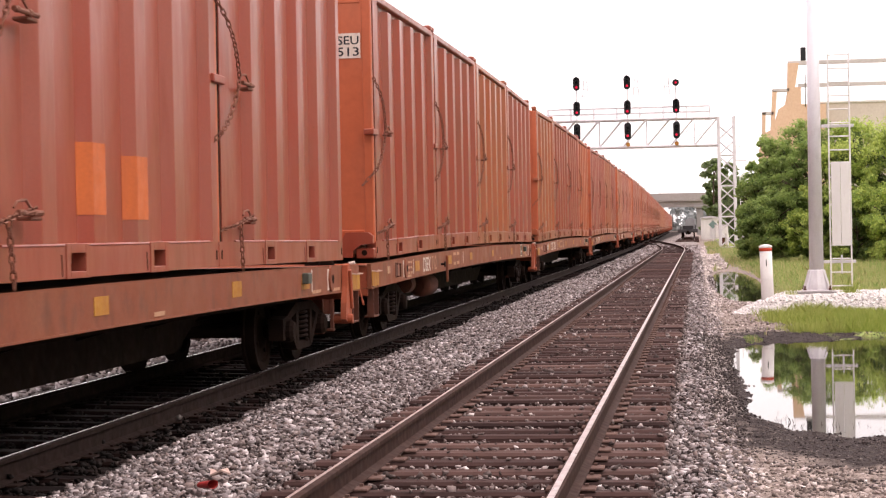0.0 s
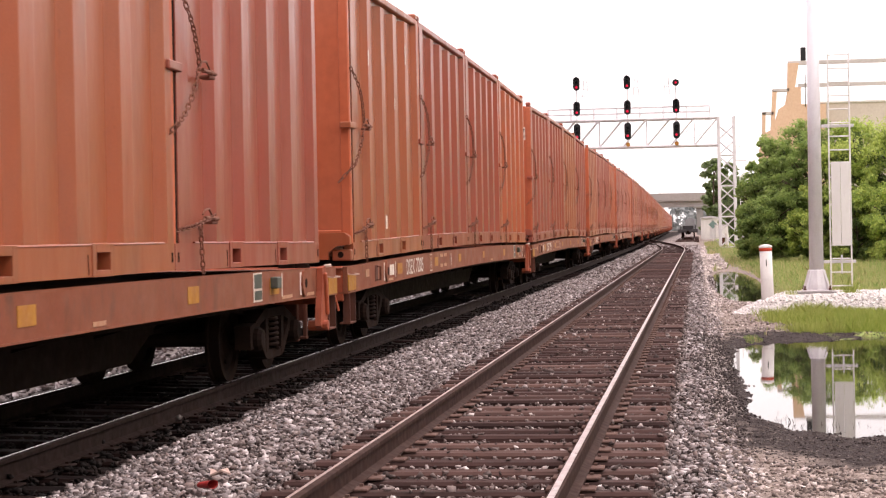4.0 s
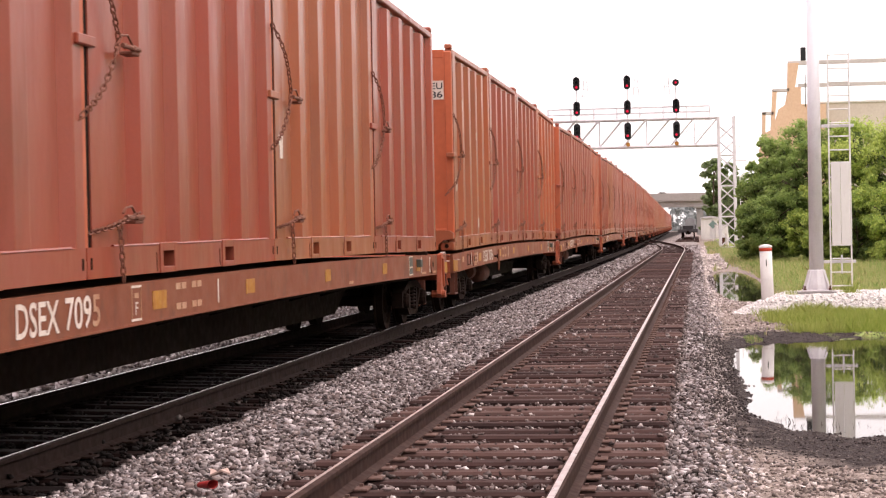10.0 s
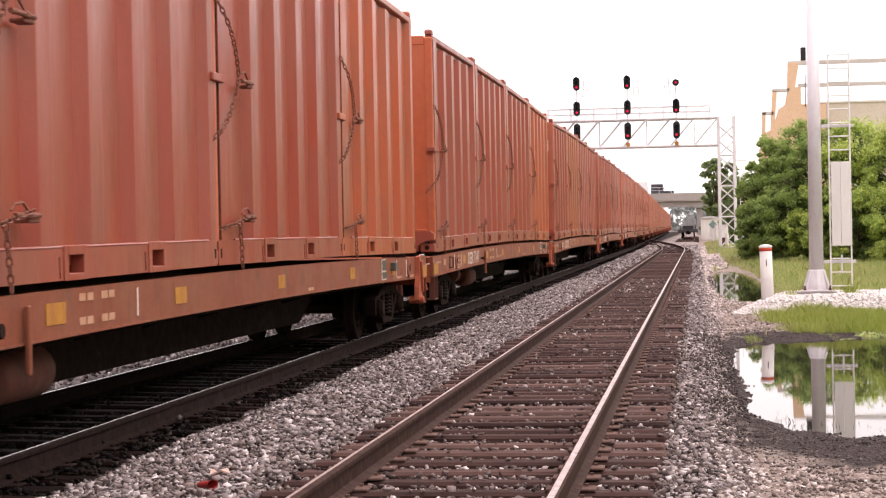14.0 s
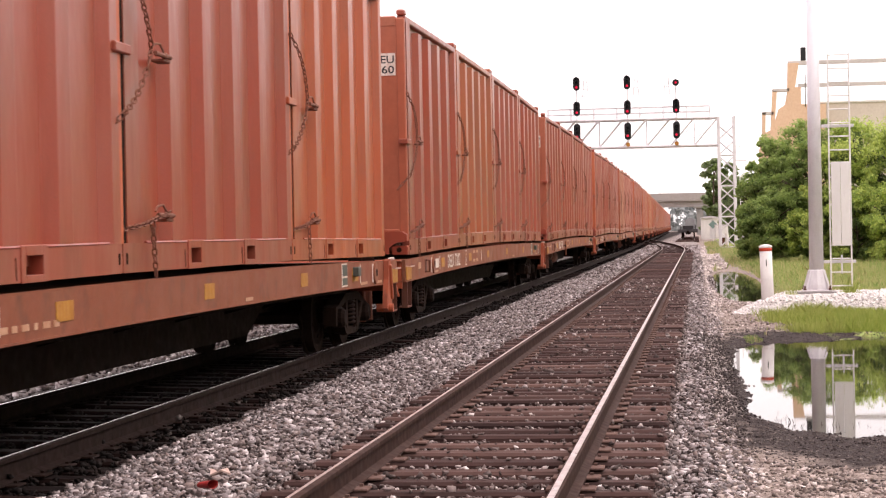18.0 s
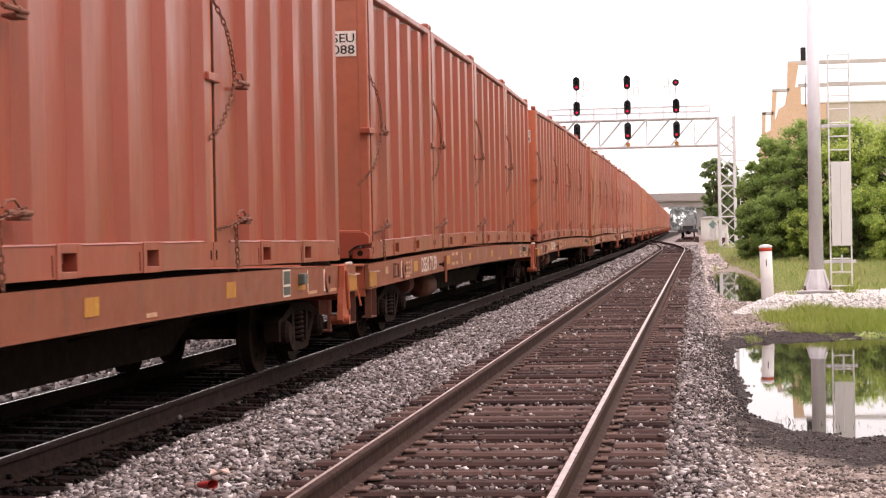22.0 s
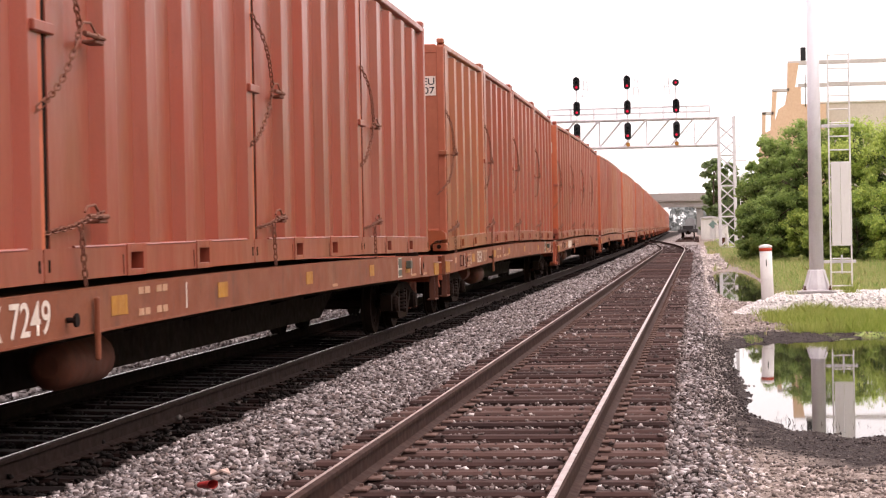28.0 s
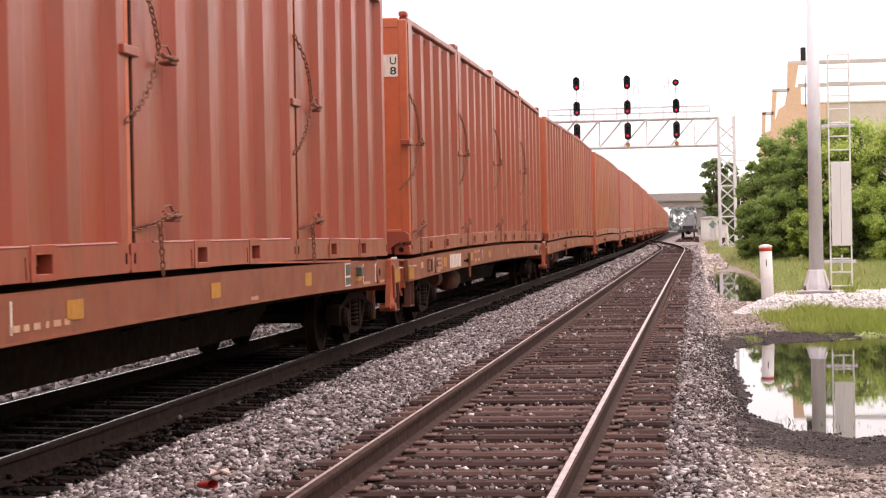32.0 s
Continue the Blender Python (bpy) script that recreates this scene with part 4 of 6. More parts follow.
def flat_car(k, number):
    """A long flat car: deck, side sills, end sills, centre sill, trucks, couplers, steps and markings."""
    full = k <= 9
    MID, LONG = (DECK_L + NEAR_END) / 2, DECK_L - NEAR_END
    root = thing("flat_car", "rust-brown railway flat car with " + (f"white lettering DSEX {number}" if number else "worn white lettering") + " carrying four containers", "flat car", "cars of the train")
    part("deck", along((0, MID, 1.085), (2 * SILL_X - 0.2, LONG - 0.1, 0.05), 12), DECK_TOP, root)
    sill = None
    for s in (1, -1):
        m = along((s * (SILL_X - 0.03), MID, 0.965), (0.05, LONG, 0.32), 12)
        sb = part("side_sill", m, SILL_PAINT, root)
        m = along((s * (SILL_X - 0.06), MID, 1.116), (0.11, LONG, 0.016), 12)
        part("sill_flange", m, SILL_PAINT, root)
        m = along((s * (SILL_X - 0.06), MID, 0.798), (0.13, LONG, 0.016), 12)
        part("sill_flange", m, SILL_PAINT, root)
        if s == 1:
            sill = sb
    part("center_sill", along((0, MID, 0.76), (0.5, LONG - 0.6, 0.5), 12), SHADED_RUST, root)
    part("belly_sill", Mesh().prism([(3.9, 0.78), (5.2, 0.30), (DECK_L - 5.2, 0.30), (DECK_L - 3.9, 0.78)], -0.36, 0.36, 0).bend(lambda x, y, z: (x, y, z + 0.6 * arch(y))), SHADED_RUST, root)
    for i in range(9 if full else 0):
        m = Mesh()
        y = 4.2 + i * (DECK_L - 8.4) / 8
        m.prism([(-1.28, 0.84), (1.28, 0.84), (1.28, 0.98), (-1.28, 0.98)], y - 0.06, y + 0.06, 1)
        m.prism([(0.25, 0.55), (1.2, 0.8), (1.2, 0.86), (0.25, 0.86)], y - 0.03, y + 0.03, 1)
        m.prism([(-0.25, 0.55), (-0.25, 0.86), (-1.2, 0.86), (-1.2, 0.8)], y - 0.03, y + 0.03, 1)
        part("cross_bearer", m.bend(lambda x, y, z: (x, y, z + arch(y))), SHADED_GRIME, root)
    for s in (0.55, -0.55) if full else ():
        part("pipe", along((s * 1.9, DECK_L / 2, 0.74), (0.045, DECK_L - 5, 0.045), 12), SHADED_GRIME, root)
    # ends
    for e in (0, 1):
        y0, d = (NEAR_END, 1) if e == 0 else (DECK_L, -1)
        es = part("end_sill", Mesh().box((0, y0 + d * 0.04, 0.88), (2 * SILL_X - 0.12, 0.07, 0.44), 0.012), FLAME, root, "bright orange end sill")
        if full:
            part("end_flange", Mesh().box((0, y0 + d * 0.0, 1.075), (2 * SILL_X - 0.12, 0.16, 0.03), 0.008), SILL_PAINT, es)
        for s in (1, -1):
            step = part("sill_step", Mesh().box((s * (SILL_X - 0.04), y0 + d * 0.12, 0.60), (0.09, 0.02, 0.46)).box((s * (SILL_X - 0.04), y0 + d * 0.50, 0.60), (0.09, 0.02, 0.46)).box((s * (SILL_X - 0.06), y0 + d * 0.31, 0.38), (0.14, 0.4, 0.025), 0.006), RUSTY, root)
            part("step_plate", Mesh().box((s * (SILL_X + 0.006), y0 + d * 0.28, 0.89), (0.012, 0.52, 0.2), 0.003), YELLOW, step, "yellow corner plate")
            if full:
                part("grab_iron", Mesh().path([(s * SILL_X, y0 + d * 0.05, 1.0), (s * (SILL_X + 0.06), y0 + d * 0.08, 0.99), (s * (SILL_X + 0.06), y0 + d * 0.5, 0.99), (s * SILL_X, y0 + d * 0.53, 1.0)], 0.009, 6), PALE_STEEL, root)
        part("grab_iron", Mesh().path([(0.1, y0, 0.98), (0.1, y0 - d * 0.08, 0.97), (0.75, y0 - d * 0.08, 0.97), (0.75, y0, 0.98)], 0.012, 6), WHITE_MARK, root)
        part("coupler_pocket", Mesh().box((0, y0 - d * 0.12, 0.83), (0.5, 0.36, 0.36), 0.02), FLAME, root)
        cp = part("coupler", Mesh().box((0, y0 - d * 0.22, 0.85), (0.14, 0.45, 0.17), 0.02), SHADED_GRIME, root)
        part("knuckle", Mesh().box((0.06 * d, y0 - d * 0.4, 0.85), (0.3, 0.24, 0.28), 0.06), RUSTY, cp)
        part("cut_lever", Mesh().path([(0.05, y0 - d * 0.3, 0.98), (0.1, y0 - d * 0.25, 0.9), (1.2, y0 - d * 0.2, 0.86), (1.27, y0 - d * 0.2, 0.55)], 0.015, 6), FLAME, root)
        part("air_hose", Mesh().path([(0.3, y0 - d * 0.2, 0.75), (0.34, y0 - d * 0.28, 0.55), (0.3, y0 - d * 0.36, 0.42), (0.2, y0 - d * 0.42, 0.4)], 0.028, 8), SHADED_GRIME, root)
        part("end_bracket", Mesh().box((0.62, y0 - d * 0.1, 0.60), (0.46, 0.02, 0.34), 0).box((0.42, y0 - d * 0.1, 0.5), (0.05, 0.06, 0.6), 0.008).box((0.82, y0 - d * 0.1, 0.5), (0.05, 0.06, 0.6), 0.008).box((0.62, y0 - d * 0.1, 0.22), (0.46, 0.1, 0.03), 0.006), RUSTY, root)
        part("end_plate", Mesh().box((0.62, y0 - d * 0.13, 0.86), (0.5, 0.014, 0.3), 0.003), YELLOW, root, "yellow reflective plate")
        if e and k != 7:
            o = [(-1.18, 1.12), (-1.02, 1.14), (-0.96, 1.0), (-0.86, 0.98), (-0.82, 0.84), (-0.9, 0.62), (-0.98, 0.46), (-1.2, 0.4), (-1.34, 0.46), (-1.3, 0.66), (-1.22, 0.86)]
            td = part("tie_down", Mesh().prism([(y0 + a, b) for a, b in o], SILL_X - 0.0, SILL_X + 0.07, 0), FLAME, root, "orange tie-down lever")
            part("boss", Mesh().rod((SILL_X - 0.1, y0 - 1.2, 0.46), (SILL_X + 0.13, y0 - 1.2, 0.46), 0.06, 12), FLAME, td)
            part("fold", Mesh().box((SILL_X + 0.085, y0 - 1.06, 0.82), (0.04, 0.07, 0.5), 0.012, Euler((0.22, 0, 0)).to_matrix()), FLAME, td)
            part("pin", Mesh().rod((SILL_X - 0.02, y0 - 0.62, 1.13), (SILL_X + 0.06, y0 - 0.62, 1.14), 0.02, 10), WHITE_MARK, td)
        part("handbrake", Mesh().rod((0.8, y0 - d * 0.1, 0.8), (0.8, y0 - d * 0.1, 1.2), 0.02, 6).lathe([(0.19, -0.015), (0.21, 0), (0.19, 0.015)], (0.8, y0 - d * 0.12, 1.05), 1, 16), SHADED_GRIME, root) if e else None
    if number:
        part("end_lettering", lettering("IC D-5", 0.05, WHITE_MARK, 0.22), WHITE_MARK, root, at=pose(0.86, NEAR_END - 0.004, 0.98, 0, 0, -90))
    # trucks with rolling wheelsets
    for y in (2.25, DECK_L - 2.25):
        tr = part("truck", TRUCK["bolster"], SHADED_GRIME, root, at=pose(0, y, 0))
        for s in (1, -1):
            part("side_frame", TRUCK["frame"], SHADED_GRIME, tr, at=pose(s * 1.0, 0, 0, 0, 0, 0 if s > 0 else 180))
            part("spring", TRUCK["spring"], SHADED_RUST, tr, at=pose(s * 1.0, 0, 0))
        for d in (-0.89, 0.89):
            w = part("wheelset", TRUCK["wheelset"], SHADED_GRIME, tr, at=pose(0, d, AXLE_Z))
            WHEELSETS.append((w, d))
        for d in (-0.42, 0.42) if full else ():
            for s in (0, -1.46):
                part("brake_shoe", TRUCK["shoe"], RUSTY, tr, at=pose(s, d, 0))
    if number not in ("7205", "7095", "7202"):
        part("air_reservoir", Mesh().lathe([(0.09, 0), (0.17, 0.05), (0.2, 0.14), (0.2, 1.06), (0.17, 1.15), (0.09, 1.2)], (0.8, 6.95, 0.55), 1, 20), RUSTY, root, smooth=True)
        part("brake_cylinder", Mesh().lathe([(0.06, 0), (0.15, 0.02), (0.16, 0.4), (0.06, 0.44)], (0.92, 4.35, 0.66), 1, 14), RUSTY, root)
        part("sill_stake", Mesh().box((SILL_X + 0.03, 6.43, 0.86), (0.04, 0.045, 0.46), 0.01), SILL_PAINT, sill)
        part("valve", Mesh().rod((SILL_X, 5.85, 0.95), (SILL_X + 0.07, 5.85, 0.95), 0.02, 8).lathe([(0.05, 0), (0.05, 0.02)], (SILL_X + 0.06, 5.85, 0.95), 0, 10), SHADED_RUST, sill)
    if not full:
        for y in (3.2, 7.1, 10.2, 14.1, 18.2, 21.3):
            bar(sill, y, 0.965 + arch(y), 0.4, 0.15, YELLOW, SILL_X - 0.004, "reflector")
        return root
    # markings and fittings on the visible sill
    X = SILL_X - 0.004
    Z = lambda y: 0.965 + arch(y)
    for y in (1.78, DECK_L - 2.05):
        bar(sill, y, Z(y), 0.09, 0.25, WHITE_MARK, X)
        part("jacking_pad", Mesh().prism([(y + 0.12 + 0.13 * math.cos(a), 0.97 + 0.15 * math.sin(a)) for a in [i * math.pi / 6 for i in range(12)]], X, X + 0.03, 0), SILL_PAINT, sill)
        # dark disc laid on the pad as a hole's shade
        part("hole", Mesh().lathe([(0.055, 0), (0.055, 0.004)], (X + 0.03, y + 0.15, 0.97), 0, 10), SHADED_GRIME, sill)
    for y, c, w, h in ((3.16, YELLOW, 0.44, 0.16), (7.06, YELLOW, 0.40, 0.15), (10.2, YELLOW, 0.36, 0.14), (14.1, YELLOW, 0.34, 0.14), (18.2, YELLOW, 0.36, 0.15), (21.35, YELLOW, 0.42, 0.17)):
        bar(sill, y, Z(y), w, h, c, X, "reflector")
    bar(sill, 2.75, Z(3), 0.025, 0.22, WHITE_MARK, X)
    bar(sill, 8.95, Z(9), 0.03, 0.22, WHITE_MARK, X)
    bar(sill, DECK_L - 3.0, Z(21), 0.03, 0.25, WHITE_MARK, X)
    if number in ("7147", "7207"):
        for i, w in enumerate((0.2, 0.12, 0.16, 0.08, 0.18, 0.14)):
            bar(sill, 9.02 + i * 0.2, Z(9.5) - 0.075, w * 0.8, 0.045, FADED_MARK, X)
    if number in ("7205", "7095", "7202"):
        bar(sill, 2.42, Z(3), 0.36, 0.15, WHITE_MARK, X, "white_patch")
        for z, h in ((0.13, 0.018), (-0.13, 0.018)):
            bar(sill, 6.42, Z(6.4) + z, 0.26, h, WHITE_MARK, X, "stencil_edge")
        for d in (-0.12, 0.12):
            bar(sill, 6.42 + d, Z(6.4), 0.012, 0.25, FADED_MARK, X, "stencil_edge")
        bar(sill, 6.42, Z(6.4) + 0.06, 0.11, 0.04, FADED_MARK, X)
        part("stencil_letter", lettering("F", 0.1, WHITE_MARK, 0.07), WHITE_MARK, sill, at=pose(X + 0.004, 6.385, Z(6.4) - 0.09))
    else:
        for i in range(3):
            for j in range(2):
                bar(sill, 2.3 + j * 0.24, Z(2.4) + 0.08 - i * 0.08, 0.2 - 0.05 * (j == 1), 0.035, FADED_MARK, X)
    for y, z in ((7.62, 0.09), (8.12, 0.09), (7.62, -0.08), (8.12, -0.08)):
        for j in range(2):
            bar(sill, y + j * 0.17, Z(y) + z, 0.14, 0.055, FADED_MARK, X)
    for y, w in ((2.25, 0.55), (15.6, 0.3), (DECK_L - 2.75, 0.5), (DECK_L - 1.6, 0.5)):
        bar(sill, y, Z(y) - 0.125, w, 0.035, FADED_MARK, X)
    if k % 2 == 0 or number:
        p = bar(sill, DECK_L - 4.1, Z(20), 0.36, 0.29, WHITE_MARK, X, "placard_edge")
        bar(sill, DECK_L - 4.1, Z(20) + 0.06, 0.31, 0.14, GREY_MARK, X + 0.004, "placard")
        bar(sill, DECK_L - 4.1, Z(20) - 0.08, 0.31, 0.09, GREY_MARK, X + 0.004, "placard")
    bar(sill, 0.38, Z(0.4) + 0.03, 0.24, 0.10, FADED_MARK, X, "tag", 0.01)
    part("grab_loop", Mesh().path([(X, 1.1, 1.05), (X + 0.06, 1.1, 1.05), (X + 0.06, 1.1, 0.87), (X, 1.1, 0.87)], 0.014, 6).box((X, 1.1, 0.96), (0.012, 0.2, 0.22), 0.004), RUSTY, sill)
    part("junction_box", Mesh().box((X + 0.04, DECK_L - 3.45, 1.02), (0.08, 0.2, 0.12), 0.01), GREY_MARK, sill)
    if number:
        part("reporting_mark", lettering("DSEX", 0.235, WHITE_MARK, 0.83), WHITE_MARK, sill, at=pose(X + 0.004, 3.79, 0.845 + arch(4.2)))
        fade = FADED_MARK if number in ("712", "7207") else WHITE_MARK
        if number in ("712", "7095"):
            part("car_number", lettering(number[:3], 0.235, fade, 0.56), fade, sill, at=pose(X + 0.004, 4.75, 0.845 + arch(5)))
            if number == "7095":
                part("car_number", lettering("5", 0.235, FADED_MARK, 0.17), FADED_MARK, sill, at=pose(X + 0.004, 5.34, 0.845 + arch(5)))
        else:
            part("car_number", lettering(number, 0.235, fade, 0.77), fade, sill, at=pose(X + 0.004, 4.75, 0.845 + arch(5)))
    else:
        for i in range(8):
            bar(sill, 3.9 + i * 0.2, Z(4) - 0.01, 0.13, 0.24, WHITE_MARK, X)
    return root


NUMBERS = {0: "712", 1: "7205", 2: "7095", 3: "7076", 4: "7147", 5: "7202", 6: "7139", 7: "7249", 8: "7207"}
CARS, BINS = [], []
made = {}
tint = random.Random(5)
# paint of the four containers of each car, from the near end: 0 red, 1 rose, 2 orange, 3 tan
TINTS = {-1: (1, 0, 1, 1), 0: (0, 0, 3, 1), 1: (3, 0, 0, 2), 2: (1, 0, 3, 0), 3: (3, 1, 0, 2), 4: (1, 1, 0, 2), 5: (0, 3, 1, 0), 6: (0, 0, 0, 0), 7: (1, 0, 0, 1), 8: (3, 0, 1, 0), 9: (0, 1, 0, 0)}
# black lettering on the door plates that can be made out
PLATES = {0: ("SEU", "513"), 2: ("SEU", "590"), 3: ("SEU", "186"), 5: ("SEU", "0160"), 6: ("SEU", "088"), 7: ("SEU", "43"), 8: ("SEU", "407"), 9: ("U", "8")}
for k in range(-1, 26):
    number = NUMBERS.get(k, "")
    if number or ("car", k > 9) not in made:
        ob = flat_car(k, number)
        if not number:
            made["car", k > 9] = ob
    else:
        src = made["car", k > 9]
        ob = copy_thing(src, Matrix.Identity(4))
        for c in ob.children_recursive:
            if c.data == TRUCK["wheelset"]:
                WHEELSETS.append((c, c.location.y))
    CARS.append((k, ob))
    for i in range(4):
        v = TINTS[k][i] if k in TINTS else tint.choice((0, 0, 0, 1, 1, 3))
        detail = k <= 9
        if (v, detail) not in made:
            made[v, detail] = bin_thing(BIN_PAINTS[v], detail, v)
            b = made[v, detail]
        else:
            b = copy_thing(made[v, detail], Matrix.Identity(4))
        if i == 0 and k in PLATES:
            door = next(c for c in b.children if c.name.split(".")[0] == "door")
            pl = part("number_plate", Mesh().box((0.945, -0.062, 2.91), (0.5, 0.006, 0.34)), WHITE_MARK, door, "white plate with black lettering")
            for j, word in enumerate(PLATES[k]):
                if word:
                    w = 0.1 * len(word)
                    part("plate_lettering", lettering(word, 0.12, BLACK_MARK, w), BLACK_MARK, pl, at=pose(1.175 - w, -0.067, 2.925 - j * 0.155, 0, 0, -90))
                else:
                    part("plate_lettering", Mesh().box((0.945, -0.067, 2.98 - j * 0.155), (0.36, 0.004, 0.09)), BLACK_MARK, pl)
        if i == 0 and k in (5, 6, 8):
            for c in [door] + list(door.children):
                if c.data.materials[0] == DOOR_PAINT:
                    c.data = c.data.copy()
                    c.data.materials[0] = FADED_DOOR
            door["label"] = "faded salmon hinged end door"
        if (k, i) in ((2, 2), (3, 0)):
            part("sticker", Mesh().box((HALF - 0.002, 0.36, 1.27), (0.006, 0.2, 0.1)).box((HALF - 0.002, 0.39, 1.15), (0.006, 0.14, 0.14)), WHITE_MARK, b, "torn white sticker")
        if (k, i) in ((1, 0), (3, 0)):
            n = 2 if k == 3 else 1
            part("tag", Mesh().box((HALF + 0.003, RIB_AT[n] + 0.14, 0.47), (0.006, 0.12, 0.18)), WHITE_MARK, b, "white tag")
        if (k, i) == (-1, 2):
            for n, z0, z1 in ((1, 0.45, 0.98), (2, 0.42, 0.92)):
                line = [(x + 0.004, y) for y, x in RIB_LINE[:7]]
                m = Mesh().prism(line + [(x - 0.003, y) for x, y in line[::-1]], z0, z1, 2)
                part("repaint_patch", m, PATCH, b, "patch of fresh orange paint", at=pose(HALF - RIB_D, RIB_AT[n] + 0.25, 0))
        if (k, i) in ((1, 0), (3, 0)):
            for n, z, h in ((0, 2.7, 0.2), (2, 2.2, 0.16), (3, 3.0, 0.3)):
                part("scrape", Mesh().box((HALF + 0.002, RIB_AT[n] + 0.0, z), (0.004, 0.05, h)), WHITE_MARK, b, "pale scrape through the paint")
        BINS.append((k, i, b))


# slack in the couplers, car by car
SLACK = {0: 0.07, 1: -0.05, 3: 0.045, 5: -0.045, 6: 0.06, 7: -0.035}


def travel(t):
    return 7.3777 * (t - 16) + 0.5 * 0.02298 * (t - 16) ** 2


def car_pose(k, t):
    s = -85.46 - 3.79 + CAR_PITCH * k + SLACK.get(k, 0.0) - travel(t)
    a, b = main_x(s + 2.25), main_x(s + DECK_L - 2.25)
    turn = math.degrees(math.atan2(-(b - a), DECK_L - 4.5))
    return pose(a + (a - b) * 2.25 / (DECK_L - 4.5), s, 0, 0, 0, turn)


# how far the load of each car, and its last pair of containers, has crept along the deck
CREEP = {0: (0.03, 0.06), 1: (0.06, -0.03), 2: (-0.18, 0.0), 3: (-0.03, 0.03), 4: (0.06, 0.0), 5: (0.05, -0.02), 6: (-0.1, 0.0), 8: (0.02, 0.03)}


def bin_pose(k, i):
    y = -0.63 + 6.07 * i + CREEP.get(k, (0.0, 0.0))[0] + (CREEP.get(k, (0.0, 0.0))[1] if i > 1 else 0.0)
    a, b = arch(y), arch(y + BIN_L)
    return pose(0, y, 1.19 + min(a, b) * 0.5 + max(a, b) * 0.5 - (b - a) * 0.5, math.degrees(math.atan2(b - a, BIN_L)), 0, 0)


def motions():
    """The train rolls past towards the viewer, gathering speed a little."""
    times = [float(i) for i in range(33)]
    for k, ob in CARS:
        walk(ob, [(t, car_pose(k, t)) for t in times])
    for k, i, ob in BINS:
        walk(ob, [(t, car_pose(k, t) @ bin_pose(k, i)) for t in times])
    for ob, x0, v, t0, y, z, turn in TRAFFIC:
        walk(ob, [(t, pose(x0 + v * (t - t0), y, z, 0, 0, turn)) for t in (0.0, 8.0, 16.0, 24.0, 32.0)])
    fine = [i / 15 for i in range(481)]
    for ob, d in WHEELSETS:
        walk(ob, [(t, pose(0, d, AXLE_Z, math.degrees(travel(t) / WHEEL_R))) for t in fine])

# ---- signal bridge over the tracks ----
GY = 153.5


def signal_bridge():
    root = thing("signal_bridge", "galvanised lattice signal bridge spanning the tracks", "signal bridge")
    legs = [(1.78, GY - 0.55), (3.02, GY - 0.55), (1.78, GY + 0.55), (3.02, GY + 0.55)]
    for side in (0, 1):
        off = 0 if side == 0 else -15.6
        for x, y in legs:
            part("leg", Mesh().box((x + off, y, 4.9), (0.24 if side == 0 else 0.2, 0.24, 10.8), 0.02), ALUMINIUM, root)
        zs = [-0.3 + 1.24 * i for i in range(9)]
        for y in (GY - 0.55, GY + 0.55):
            for i, (a, b) in enumerate(zip(zs, zs[1:])):
                part("brace", Mesh().rod((1.8 + off, y, a + 0.1), (3.0 + off, y, b - 0.06), 0.045, 6), ALUMINIUM, root)
                part("brace", Mesh().rod((3.0 + off, y, a + 0.1), (1.8 + off, y, b - 0.06), 0.045, 6), ALUMINIUM, root)
                if i % 2 == 0:
                    part("strut", Mesh().rod((1.8 + off, y, a + 0.02), (3.0 + off, y, a + 0.02), 0.06, 6), ALUMINIUM, root)
        part("footing", Mesh().box((2.4 + off, GY, -0.42), (2.2, 1.9, 0.3), 0.03), CONCRETE, root)
    for y in (GY - 0.55, GY + 0.55):
        for z in (8.0, 10.22):
            part("chord", Mesh().rod((-13.6, y, z), (1.75, y, z), 0.1, 8), ALUMINIUM, root)
        n = 8
        for i in range(n):
            x0, x1 = -13.6 + i * 1.92, -13.6 + (i + 1) * 1.92
            part("web", Mesh().rod((x0, y, 8.05), (x1 - 0.1, y, 10.15), 0.055, 6), ALUMINIUM, root)
            if i % 2 == 0:
                part("web", Mesh().rod((x1, y, 8.05), (x1, y, 10.15), 0.045, 6), ALUMINIUM, root)
        for z in (10.75, 11.2):
            part("handrail", Mesh().rod((-12.0, y, z), (1.1, y, z), 0.045, 6), ALUMINIUM, root)
        for i in range(8):
            x = -12.0 + 13.1 * i / 7
            part("handrail_post", Mesh().rod((x, y, 10.25), (x, y, 11.2), 0.045, 6), ALUMINIUM, root)
    part("walkway", Mesh().box((-5.5, GY, 10.3), (14.6, 0.9, 0.05), 0.0), ALUMINIUM, root)
    # ladder with a guard panel on the tower
    for x in (3.42, 3.86):
        part("ladder_rail", Mesh().box((x, GY - 0.6, 4.0), (0.06, 0.06, 8.4), 0.01), WHITE_PAINT, root)
    for i in range(20):
        part("rung", Mesh().rod((3.42, GY - 0.6, 0.2 + 0.4 * i), (3.86, GY - 0.6, 0.2 + 0.4 * i), 0.025, 6), WHITE_PAINT, root)
    part("guard_panel", Mesh().box((3.64, GY - 0.68, 1.25), (0.5, 0.04, 1.9), 0.01), WHITE_PAINT, root, "white ladder guard panel")
    for z in (0.35, 6.7):
        part("standoff", Mesh().box((3.5, GY - 0.58, z), (1.0, 0.07, 0.09), 0.01), ALUMINIUM, root)
